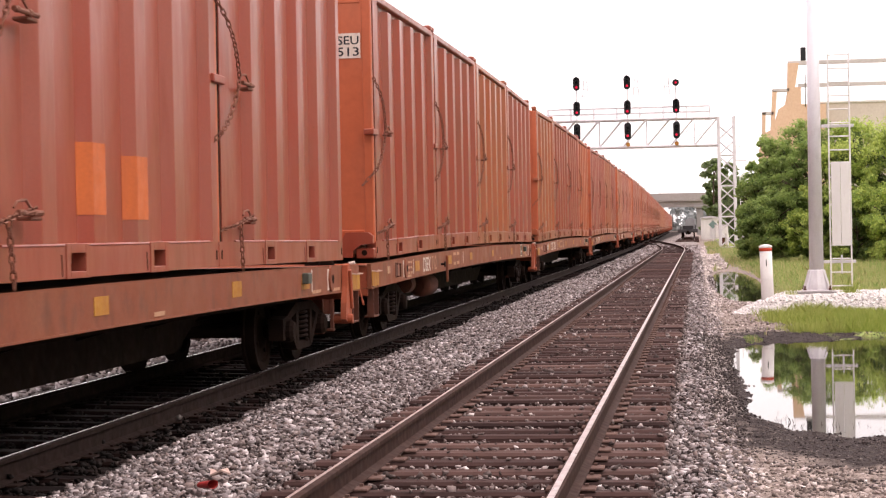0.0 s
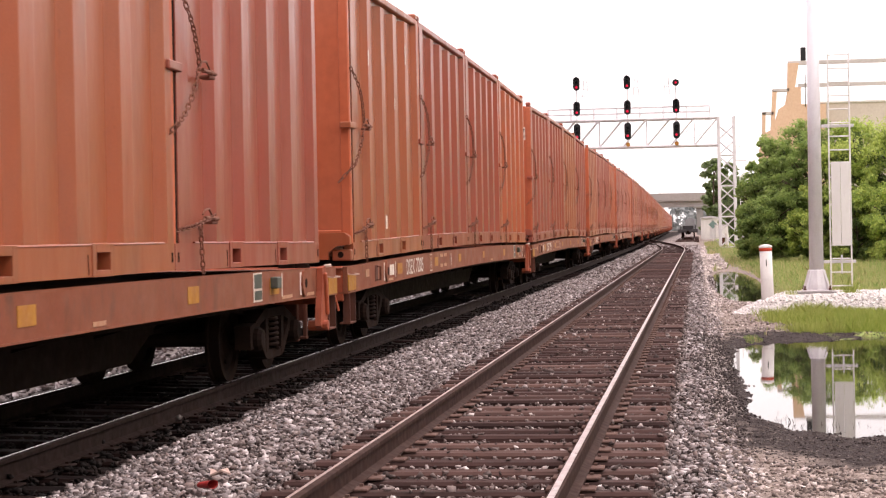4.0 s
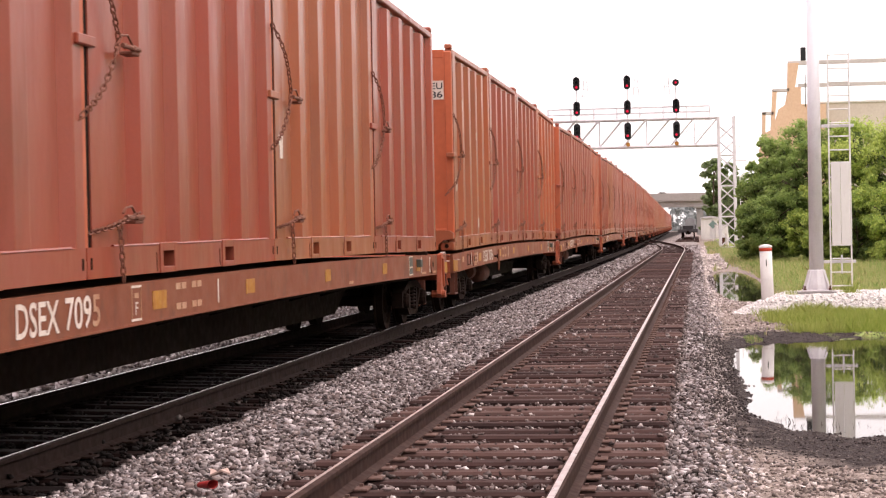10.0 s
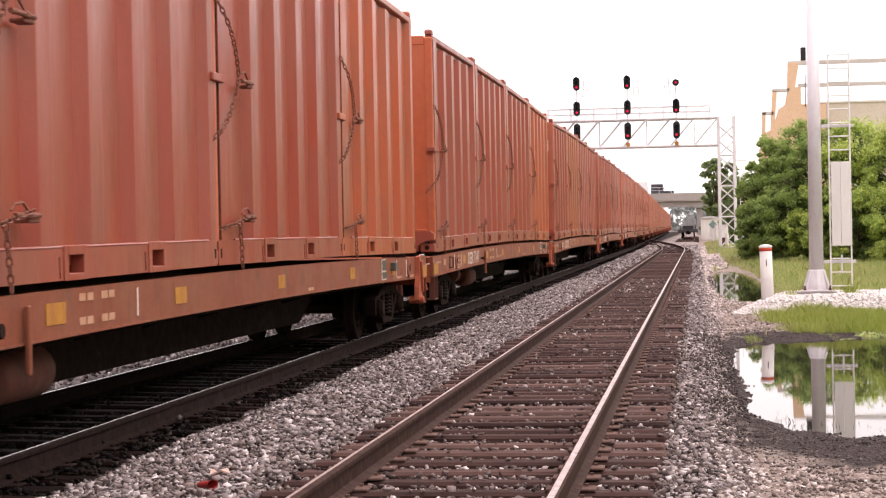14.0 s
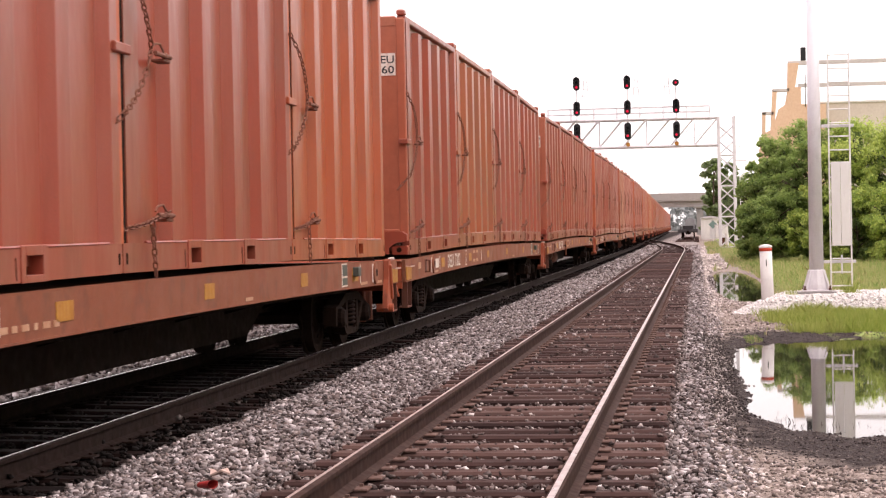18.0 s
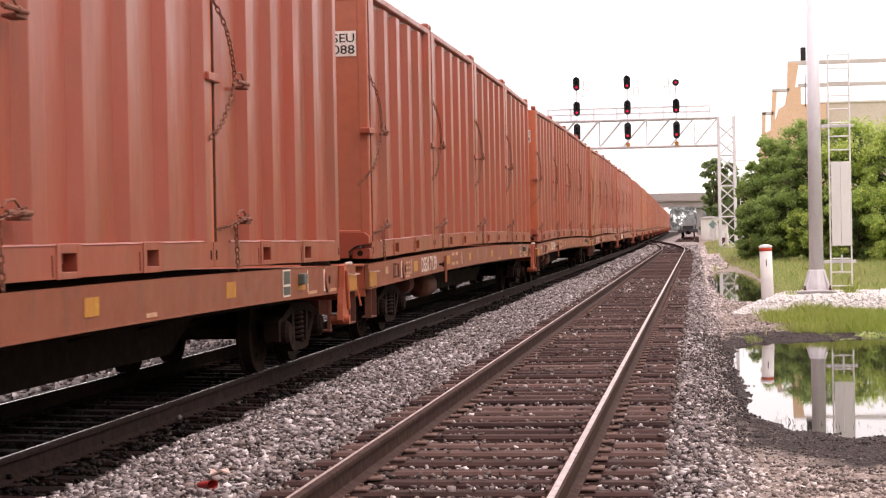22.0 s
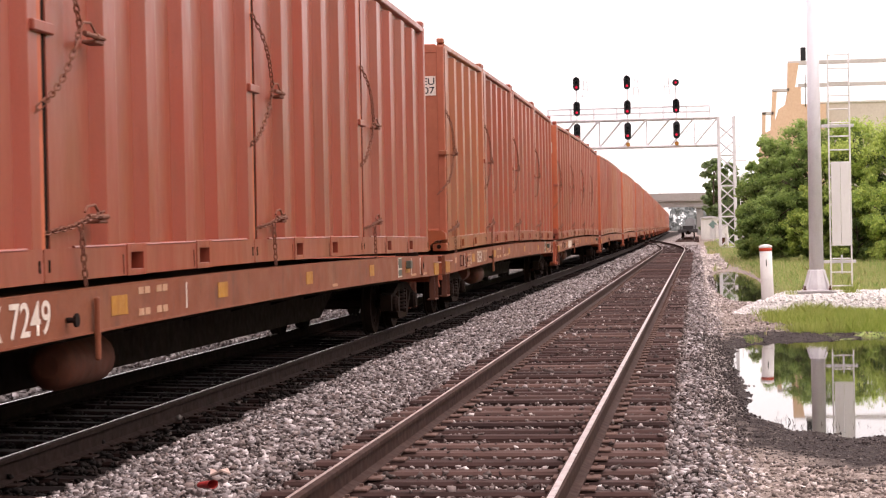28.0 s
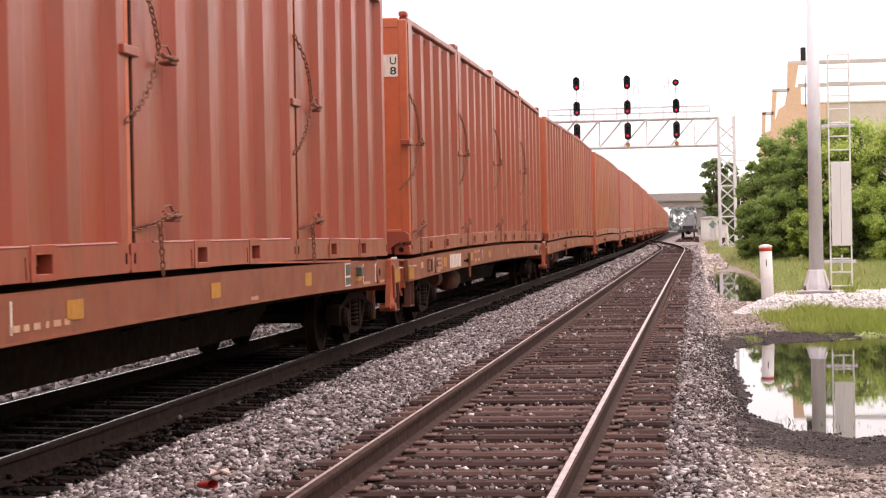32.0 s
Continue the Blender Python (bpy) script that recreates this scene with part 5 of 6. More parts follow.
    # conduit loops beside the tower
    for y0 in (8.3, 9.0):
        part("conduit", Mesh().path([(-0.9, GY - 0.6, y0), (-0.6, GY - 0.62, y0 + 0.3), (0.1, GY - 0.62, y0 + 0.35), (0.7, GY - 0.62, y0 + 1.0), (1.5, GY - 0.6, y0 + 1.1)], 0.03, 5), ALUMINIUM, root)
    return root


signal_bridge()


def oval(w, h, n=20):
    """A capsule outline."""
    r = w / 2
    s = max(0.0, h / 2 - r)
    pts = []
    for i in range(n):
        a = 2 * math.pi * i / n
        pts.append((r * math.cos(a), r * math.sin(a) + (s if math.sin(a) >= 0 else -s)))
    return pts


def signal_column(x, top_round):
    root = thing("railway_signal", "black railway signal column showing red lights on the signal bridge", "railway signal", "signals on the bridge")
    y = GY - 0.9
    part("mast", Mesh().rod((x, y + 0.25, 8.25), (x, y + 0.25, 13.3), 0.055, 8), ALUMINIUM, root)
    heads = [(9.28, 1.42, -0.38), (11.2, 1.18, -0.32), (13.22, 1.12, -0.28)]
    if top_round:
        heads[2] = (13.1, 0.56, 0.0)
    for z, h, lamp in heads:
        m = Mesh().prism([(x + p, z + q) for p, q in oval(0.56, h)], y - 0.03, y + 0.03, 1)
        head = part("signal_head", m, SIGNAL_BLACK, root)
        part("housing", Mesh().box((x, y + 0.18, z), (0.34, 0.3, h * 0.75), 0.05), SIGNAL_BLACK, head)
        lens = [lamp] if h < 0.7 else [lamp, lamp + 0.36, lamp + 0.68]
        for i, dz in enumerate(lens):
            part("hood", Mesh().lathe([(0.15, 0.0), (0.16, -0.22), (0.14, -0.22), (0.13, 0.0)], (x, y - 0.03, z + dz), 1, 14), SIGNAL_BLACK, head)
            part("lens", Mesh().lathe([(0.1, -0.035), (0.075, -0.06), (0.02, -0.07)], (x, y, z + dz), 1, 14), RED_LAMP if i == 0 else SIGNAL_BLACK, head, "lit red lens" if i == 0 else "dark lens")
    d = -1 if top_round else 1
    c = part("cage", Mesh().path([(x + d * 0.15, y + 0.2, 12.2), (x + d * 0.95, y + 0.2, 12.2), (x + d * 0.85, y + 0.2, 13.4), (x + d * 0.6, y + 0.2, 13.5), (x + d * 0.5, y + 0.2, 12.2)], 0.045, 5).path([(x + d * 0.52, y + 0.2, 12.8), (x + d * 0.9, y + 0.2, 12.8)], 0.04, 5), ALUMINIUM, root)
    part("bracket", Mesh().box((x, y + 0.3, 10.25), (0.3, 0.5, 0.1), 0.02), ALUMINIUM, root)
    if x > -8:
        part("ring", Mesh().lathe([(0.12, -0.03), (0.18, -0.03), (0.18, 0.03), (0.12, 0.03)], (x, y + 0.2, 8.2), 1, 16), YELLOW, root, "yellow ring below the signal")
    return root


for x, r in ((-9.6, False), (-5.5, False), (-1.58, True)):
    signal_column(x, r)


# ---- signal mast beside the puddle ----
def signal_mast():
    x, y = 2.61, 42.7
    root = thing("signal_mast", "tall tapered grey steel mast on a concrete footing", "mast")
    part("pole", Mesh().rod((x, y, 0.04), (x, y, 7.6), 0.163, 20, 0.125), ALUMINIUM, root, smooth=True)
    part("footing", Mesh().prism([(x - 0.5, -0.5), (x + 0.5, -0.5), (x + 0.42, 0.0), (x - 0.42, 0.0)], y - 0.42, y + 0.42, 1), CONCRETE, root)
    part("base_plate", Mesh().box((x, y, 0.02), (0.62, 0.62, 0.04), 0.01), ALUMINIUM, root)
    part("shroud", Mesh().lathe([(0.3, 0.04), (0.285, 0.14), (0.19, 0.47), (0.165, 0.49)], (x, y, 0), 2, 8), ALUMINIUM, root)
    for i in range(4):
        a = math.radians(45 + 90 * i)
        c, d = math.cos(a), math.sin(a)
        part("gusset", Mesh().add([(x + c * p - d * q, y + d * p + c * q, z) for q in (-0.01, 0.01) for p, z in ((0.16, 0.04), (0.37, 0.04), (0.36, 0.1), (0.2, 0.46), (0.16, 0.46))], [(0, 1, 2, 3, 4), (9, 8, 7, 6, 5)] + [(i, (i + 1) % 5, 5 + (i + 1) % 5, 5 + i) for i in range(5)]), ALUMINIUM, root)
        bolt = part("anchor_bolt", Mesh().rod((x + 0.39 * c, y + 0.39 * d, 0.0), (x + 0.39 * c, y + 0.39 * d, 0.13), 0.018, 6), RUSTY, root)
        part("nut", Mesh().rod((x + 0.39 * c, y + 0.39 * d, 0.04), (x + 0.39 * c, y + 0.39 * d, 0.07), 0.034, 6), RUSTY, bolt)
    for z in (0.66, 3.69):
        part("standoff", Mesh().box((3.12, y - 0.02, z), (0.72, 0.06, 0.07), 0.01), ALUMINIUM, root)
    lad = part("ladder", Mesh().box((2.923, y - 0.08, 2.63), (0.035, 0.05, 5.34), 0.008).box((3.381, y - 0.08, 2.63), (0.035, 0.05, 5.34), 0.008), WHITE_PAINT, root, "white steel ladder")
    for i in range(18):
        z = 0.12 + 0.303 * i
        part("rung", Mesh().rod((2.923, y - 0.08, z), (3.381, y - 0.08, z), 0.016, 6), WHITE_PAINT, lad)
    for px in (3.055, 3.26):
        part("guard_panel", Mesh().box((px, y - 0.135, 1.95), (0.2, 0.025, 1.87), 0.005), WHITE_PAINT, lad, "white climbing guard panel")
    part("latch", Mesh().box((3.16, y - 0.15, 0.6), (0.04, 0.035, 0.42), 0.008), ALUMINIUM, lad)
    return root


signal_mast()


def marker_post():
    root = thing("marker_post", "white marker post with a red band near its top", "post", at=pose(1.53, 43.0, 0, 0, -1.6, 0))
    part("shaft", Mesh().rod((0, 0, -0.6), (0, 0, 1.0), 0.143, 18, 0.138), WHITE_PAINT, root, smooth=True)
    part("collar", Mesh().rod((0, 0, 0.26), (0, 0, 0.29), 0.15, 18), WHITE_PAINT, root)
    part("band", Mesh().rod((0, 0, 0.92), (0, 0, 0.99), 0.144, 18), RED_BAND, root, "red band", smooth=True)
    part("cap", Mesh().lathe([(0.15, 1.0), (0.15, 1.03), (0.1, 1.06), (0.02, 1.07)], (0, 0, 0), 2, 18), WHITE_PAINT, root)
    part("label_strip", Mesh().box((0.0, -0.144, 0.65), (0.022, 0.006, 0.15)), GREY_MARK, root)


marker_post()


def relay_cabinet():
    y = 158.0
    root = thing("relay_cabinet", "small silver relay cabinet on a post beside the signal bridge", "cabinet")
    part("body", Mesh().box((1.95, y, 0.98), (1.05, 0.6, 1.0), 0.03), WHITE_PAINT, root)
    part("hood", Mesh().box((1.95, y, 1.52), (1.2, 0.75, 0.08), 0.02), ALUMINIUM, root)
    part("post", Mesh().rod((2.05, y, -0.6), (2.05, y, 0.5), 0.12, 10), RUSTY, root)
    p2 = thing("bollard", "short white post with rust streaks beside the relay cabinet", "post")
    part("shaft", Mesh().rod((2.35, y - 1.5, -0.6), (2.35, y - 1.5, 0.75), 0.14, 10), WHITE_PAINT, p2)
    part("cap", Mesh().rod((2.35, y - 1.5, 0.75), (2.35, y - 1.5, 0.8), 0.15, 10), WHITE_PAINT, p2)
    b = thing("equipment_shed", "white metal railway equipment shed by the far track", "shed")
    part("body", Mesh().box((1.75, 268, 1.0), (2.7, 3.0, 3.0), 0.03), WHITE_PAINT, b)
    part("roof", Mesh().prism([(0.3, 2.5), (3.2, 2.5), (3.2, 2.6), (1.75, 2.85), (0.3, 2.6)], 266.3, 269.7, 1), ALUMINIUM, b)
    part("door", Mesh().box((2.2, 266.47, 0.75), (0.95, 0.05, 2.0), 0.01), ALUMINIUM, b)
    sgn = thing("diamond_sign", "grey-green diamond-shaped sign on a thin pole", "sign")
    part("plate", Mesh().prism([(1.55, 1.15), (2.0, 1.6), (1.55, 2.05), (1.1, 1.6)], 199.0, 199.03, 1), plain("sign_green", (0.16, 0.24, 0.22), 0.5), sgn)
    part("pole", Mesh().rod((1.55, 199.05, -0.6), (1.55, 199.05, 1.7), 0.03, 6), ALUMINIUM, sgn)


relay_cabinet()


# ---- parked cars on the stub track ----
# grey car paint lightened to hold the haze of distance
HAZY_GREY = worn("hazy_hopper_paint", (0.24, 0.235, 0.24), (0.19, 0.185, 0.19), 0.75, scale=1.0, dirt=(0.12, 0.11, 0.11), dirtiness=0.5)
GREY_CAR = worn("grey_car_paint", (0.05, 0.045, 0.046), (0.034, 0.03, 0.031), 0.75, scale=1.0, dirt=(0.06, 0.05, 0.05), dirtiness=0.6)


def parked_flat(y):
    x = NEAR_X + 0.35
    root = thing("parked_flat_car", "empty grey flat car parked on the stub track", "flat car", "parked cars")
    part("deck", Mesh().box((x, y + 9, 1.0), (2.5, 18, 0.16), 0.02), GREY_CAR, root)
    part("end_sill", Mesh().box((x, y - 0.06, 0.82), (2.45, 0.14, 0.26), 0.02), GREY_CAR, root)
    part("center_sill", Mesh().box((x, y + 9, 0.7), (0.6, 17.5, 0.45), 0.02), SHADED_GRIME, root)
    part("coupler", Mesh().box((x, y - 0.4, 0.8), (0.28, 0.7, 0.26), 0.05), SHADED_GRIME, root)
    part("bulkhead", Mesh().box((x, y + 2.2, 1.3), (1.3, 0.1, 0.45), 0.02), GREY_CAR, root)
    for s in (1, -1):
        part("stake", Mesh().box((x + s * 0.9, y + 0.4, 1.35), (0.1, 0.1, 0.6), 0.01), GREY_CAR, root)
        for d in (1.6, 3.3, 14.7, 16.4):
            part("wheel", Mesh().lathe([(0.4, -0.06), (0.42, -0.05), (0.42, 0.05), (0.4, 0.06)], (x + s * 0.745, y + d, 0.42), 0, 16), SHADED_GRIME, root)


def parked_hopper(i, y):
    x = -0.95 - 0.005 * (y - 300)
    root = thing("parked_hopper_car", "grey hopper car parked further along the stub track", "hopper car", "parked cars")
    part("body", Mesh().prism([(x - 1.45, 1.6), (x - 1.0, 0.9), (x + 1.0, 0.9), (x + 1.45, 1.6), (x + 1.45, 3.0), (x + 0.5, 3.6), (x - 0.5, 3.6), (x - 1.45, 3.0)], y, y + 15, 1), HAZY_GREY, root)
    part("end_frame", Mesh().box((x, y - 0.5, 1.1), (2.6, 0.9, 0.25), 0.03), HAZY_GREY, root)
    for s in (1, -1):
        part("ladder", Mesh().box((x + s * 1.2, y - 0.06, 2.2), (0.35, 0.06, 2.0), 0.01), HAZY_GREY, root)
        for d in (1.2, 13.8):
            part("wheel", Mesh().lathe([(0.4, -0.06), (0.42, 0.0), (0.4, 0.06)], (x + s * 0.745, y + d, 0.42), 0, 14), SHADED_GRIME, root)


parked_flat(234.0)
parked_flat(254.0)
for i in range(4):
    parked_hopper(i, 520.0 + 17 * i)


# ---- road bridge ----
BY = 400.0


def road_bridge():
    y = BY
    root = thing("road_bridge", "pale concrete road overpass crossing above the tracks", "bridge")
    part("girder", Mesh().box((-10, y, 6.1), (90, 0.6, 1.3), 0.05), BRIDGE_CONCRETE, root)
    part("girder", Mesh().box((-10, y + 10, 6.3), (90, 0.6, 1.0), 0.05), BRIDGE_CONCRETE, root)
    part("deck", Mesh().box((-10, y + 5, 6.9), (90, 12, 0.4), 0.05), BRIDGE_CONCRETE, root)
    for d in (-0.9, 10.9):
        part("parapet", Mesh().box((-10, y + d, 7.7), (90, 0.3, 1.5), 0.03), BRIDGE_CONCRETE, root)
        part("fence_rail", Mesh().rod((-55, y + d, 9.7), (35, y + d, 9.7), 0.05, 6), ALUMINIUM, root)
        part("fence_rail", Mesh().rod((-55, y + d, 9.1), (35, y + d, 9.1), 0.03, 6), ALUMINIUM, root)
        for i in range(36):
            part("fence_post", Mesh().rod((-53 + 2.5 * i, y + d, 8.4), (-53 + 2.5 * i, y + d, 9.7), 0.05, 5), ALUMINIUM, root)
    for px in (0.45, -14.5):
        for d in (1.0, 8.5):
            part("pier", Mesh().box((px, y + d, 2.3), (1.5, 1.6, 5.8), 0.1), CONCRETE, root)
        part("pier_cap", Mesh().box((px, y + 5, 5.5), (2.6, 11, 0.6), 0.1), CONCRETE, root)
    for x0, x1 in ((12, 620), (-640, -30)):
        part("embankment", Mesh().prism([(y - 12, -0.6), (y + 22, -0.6), (y + 11.5, 7.08), (y - 1.5, 7.08)], x0, x1, 0), SOIL, root)


road_bridge()


# ---- traffic on the bridge ----
TRAFFIC = []


def wheels(root, xs, z, r, d):
    for x in xs:
        for s in (1, -1):
            part("wheel", Mesh().lathe([(r * 0.8, -0.14), (r, -0.1), (r, 0.1), (r * 0.8, 0.14)], (x, s * d, z), 1, 14), SHADED_GRIME, root)


def semi_truck(label, cab, box, length):
    """Drives along +x; its nose at the origin."""
    root = thing("semi_truck", label, "truck", "traffic on the bridge")
    part("trailer", Mesh().box((-5.6 - length / 2, 0, 2.55), (length, 2.5, 2.8), 0.05), box, root)
    part("trailer_frame", Mesh().box((-5.6 - length / 2, 0, 1.0), (length, 1.0, 0.25), 0.03), SHADED_GRIME, root)
    part("cab", Mesh().box((-3.6, 0, 2.1), (2.6, 2.3, 2.6), 0.12), cab, root)
    part("hood", Mesh().box((-1.2, 0, 1.35), (2.3, 1.9, 1.2), 0.15), cab, root)
    part("windshield", Mesh().box((-2.28, 0, 2.45), (0.06, 2.0, 0.8), 0.02), SHADED_GRIME, root)
    part("side_window", Mesh().box((-3.0, -1.16, 2.5), (0.8, 0.04, 0.7), 0.02), SHADED_GRIME, root)
    part("chassis", Mesh().box((-3.6, 0, 0.75), (6.6, 1.0, 0.3), 0.03), SHADED_GRIME, root)
    wheels(root, (-1.0, -5.0, -6.2, -5.6 - length + 1.2, -5.6 - length + 2.5), 0.5, 0.5, 1.0)
    return root


def small_car(label, paint, bed):
    root = thing("car" if not bed else "tow_truck", label, "car" if not bed else "truck", "traffic on the bridge")
    part("body", Mesh().box((-2.2, 0, 0.75), (4.4, 1.75, 0.7), 0.15), paint, root)
    part("cabin", Mesh().prism([(-3.6, 1.08), (-3.0, 1.62), (-1.7, 1.62), (-1.0, 1.08)] if not bed else [(-2.4, 1.08), (-2.3, 1.95), (-1.3, 1.95), (-0.9, 1.08)], -0.8, 0.8, 1), SHADED_GRIME, root)
    part("roof", Mesh().box((-2.35 if not bed else -1.8, 0, 1.64 if not bed else 1.97), (1.3 if not bed else 1.0, 1.5, 0.06), 0.02), paint, root)
    if bed:
        part("boom", Mesh().rod((-4.2, 0, 1.2), (-2.6, 0, 2.9), 0.16, 8), paint, root)
        part("bed", Mesh().box((-3.7, 0, 1.25), (2.2, 1.9, 0.3), 0.04), paint, root)
    wheels(root, (-0.9, -3.5), 0.34, 0.34, 0.8)
    return root


def paint_coat(name, c):
    return worn(name, c, tuple(v * 0.85 for v in c), 0.4, scale=0.6, dirt=tuple(v * 0.5 for v in c), dirtiness=0.3)


ROAD_Z = 7.1
GREEN, BLUE, DARK = paint_coat("green_paint", (0.02, 0.3, 0.16)), paint_coat("blue_paint", (0.156, 0.264, 0.48)), paint_coat("charcoal_paint", (0.05, 0.05, 0.06))
PALE = paint_coat("pale_paint", (0.72, 0.71, 0.72))
TRAFFIC.append((semi_truck("white semi-truck with a white trailer on the bridge", PALE, PALE, 8.0), -5.8, 14.2, 1.2, BY + 2.5, ROAD_Z, 0))
TRAFFIC.append((semi_truck("green semi-truck hauling a bright blue trailer on the bridge", GREEN, BLUE, 10.4), -1.7, 14.5, 8.0, BY + 2.5, ROAD_Z, 0))
TRAFFIC.append((small_car("white car driving across the bridge", PALE, False), -5.1, 13.9, 10.0, BY + 2.5, ROAD_Z, 0))
TRAFFIC.append((semi_truck("dark semi-truck with a white trailer on the bridge", DARK, PALE, 7.0), -4.9, 12.6, 14.0, BY + 2.5, ROAD_Z, 0))
TRAFFIC.append((small_car("dark tow truck driving across the bridge", DARK, True), -4.2, -18.5, 24.6, BY + 7.5, ROAD_Z, 180))


# ---- peach building behind the trees ----
def building():
    y = 230.0
    root = thing("industrial_building", "peach and beige industrial building with stepped open concrete frames", "building")
    def slab(name, pts, mat, y0=None, y1=None, label=""):
        y0, y1 = (y, y + 1.6) if y0 is None else (y0, y1)
        return part(name, Mesh().prism(pts, y0, y1, 1), mat, root, label)
    slab("end_wall", [(7.5, -0.5), (15.5, -0.5), (15.5, 15.9), (12.6, 15.9), (12.6, 18.0), (11.1, 18.0), (10.7, 15.9), (9.9, 15.4), (9.2, 13.0), (8.3, 12.6), (7.5, 10.5)], STUCCO)
    y -= 0.03
    slab("frame_column", [(7.85, 10.8), (8.25, 10.8), (8.35, 15.0), (7.95, 15.0)], STUCCO)
    slab("frame_column", [(8.9, 12.5), (9.35, 12.5), (9.75, 17.6), (9.2, 17.6)], STUCCO)
    slab("frame_column", [(10.9, 15.5), (11.5, 15.5), (12.4, 20.9), (11.1, 20.9)], STUCCO)
    slab("frame_beam", [(7.95, 14.75), (9.3, 14.75), (9.3, 15.1), (7.95, 15.1)], PALE_BEAM)
    slab("frame_beam", [(9.2, 17.5), (11.2, 17.5), (11.2, 17.85), (9.2, 17.85)], PALE_BEAM)
    slab("long_beam", [(11.1, 20.72), (48, 20.72), (48, 21.15), (11.1, 21.15)], PALE_BEAM, y + 0.2, y + 1.2)
    slab("long_beam", [(12.3, 18.0), (48, 18.0), (48, 18.4), (12.3, 18.4)], PALE_BEAM, y + 0.2, y + 1.2)
    part("side_wall", Mesh().box((31.5, y + 8, 7.8), (33, 13, 16.5), 0.05), BEIGE, root)
    part("roof_edge", Mesh().box((31.5, y + 8, 16.15), (33.4, 13.4, 0.25), 0.05), WHITE_PAINT, root)
    part("vent", Mesh().box((12.95, y + 0.7, 22.0), (0.62, 0.62, 1.6), 0.05), SIGNAL_BLACK, root, "dark roof vent")
    part("drain_pipe", Mesh().rod((13.1, y - 0.1, 15.6), (13.1, y - 0.1, 19.5), 0.06, 6), GREY_MARK, root)
    for i in range(2):
        part("column", Mesh().box((26 + 12 * i, y + 0.7, 18.6), (0.5, 0.6, 4.8), 0.03), BEIGE, root)


building()


# ---- radio mast ----
rm_ = thing("radio_mast", "thin steel radio mast behind the road bridge", "mast")
part("pole", Mesh().rod((-10.9, 430, -0.5), (-10.9, 430, 17.2), 0.12, 6, 0.05), ALUMINIUM, rm_)


# ---- trees ----
def leaf_cloud(name, centres, per, size, mat, parent, seed, label=""):
    """Small folded leaves in clumps round the given centres (x, y, z, radius)."""
    rng = np.random.default_rng(seed)
    n = len(centres) * per
    c = np.repeat(np.array([q[:3] for q in centres]), per, 0)
    r = np.repeat(np.array([q[3] for q in centres]), per)[:, None]
    d = rng.normal(size=(n, 3))
    d /= np.linalg.norm(d, axis=1)[:, None]
    p = c + d * r * rng.uniform(0.1, 1.12, (n, 1)) ** 0.7 * np.array([1, 1, 0.72])
    face = d + rng.normal(size=(n, 3)) * 0.75 + np.array([0, 0, 0.3])
    u = np.cross(face, rng.normal(size=(n, 3)))
    u /= np.linalg.norm(u, axis=1)[:, None]
    nrm = face / np.linalg.norm(face, axis=1)[:, None]
    w = np.cross(nrm, u)
    s = rng.uniform(size[0], size[1], (n, 1))
    v = np.stack([p - u * s, p + w * s * 0.45 + nrm * s * 0.12, p + u * s, p - w * s * 0.45 + nrm * s * 0.12], 1).reshape(-1, 3)
    me = bpy.data.meshes.new(name)
    me.vertices.add(n * 4)
    me.vertices.foreach_set("co", v.ravel())
    me.loops.add(n * 4)
    me.polygons.add(n)
    me.loops.foreach_set("vertex_index", np.arange(n * 4))
    me.polygons.foreach_set("loop_start", np.arange(0, n * 4, 4))
    me.materials.append(mat)
    me.update(calc_edges=True)
    ob = new(name, me)
    ob.parent = parent
    if label:
        ob["label"] = label
    return ob


def tree(name, label, x, y, h, r, seed, mat, low=0.25, clumps=46, per=150, size=(0.1, 0.24)):
    rnd = random.Random(seed)
    root = thing(name, label, "tree" if name == "tree" else "shrub", "trees along the line")
    root.matrix_basis = pose(x, y, -0.5)
    t = Mesh()
    top = Vector((rnd.uniform(-0.3, 0.3), rnd.uniform(-0.3, 0.3), h * 0.72))
    t.rod((0, 0, -0.1), top * 0.5, 0.035 * h * 0.5, 8, 0.025 * h * 0.5)
    t.rod(top * 0.5, top, 0.025 * h * 0.5, 7, 0.008 * h)
    part("trunk", t, BARK, root)
    cs = []
    limbs = Mesh()
    for i in range(clumps):
        f = rnd.random()
        z = h * (low + (0.97 - low) * f)
        wid = r * (0.55 + 0.6 * math.sin(math.pi * min(1.0, 0.12 + f * 0.86))) * math.sqrt(rnd.uniform(0.15, 1.0))
        a = rnd.uniform(0, 2 * math.pi)
        k = rnd.uniform(0.75, 1.15)
        p = Vector((math.cos(a) * wid * k, math.sin(a) * wid * k, z))
        cs.append((*p, r * rnd.choice((0.1, 0.15, 0.2, 0.26, 0.32))))
        if i % 4 == 0:
            limbs.rod(top * min(1.0, max(0.2, (z - 0.6) / top.z * 0.9)), p, 0.01 * h, 5, 0.02)
    part("limbs", limbs, BARK, root)
    leaf_cloud("crown", cs, per, size, mat, root, seed)
    # inner clumps use the darkened leaves, so crown shade comes from colour
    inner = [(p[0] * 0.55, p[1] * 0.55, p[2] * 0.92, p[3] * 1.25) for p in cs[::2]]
    leaf_cloud("inner_leaves", inner, per // 2, (size[0] * 1.3, size[1] * 1.3), LEAF_SHADE, root, seed + 1, "inner leaves with the crown's shade in their colour")
    return root


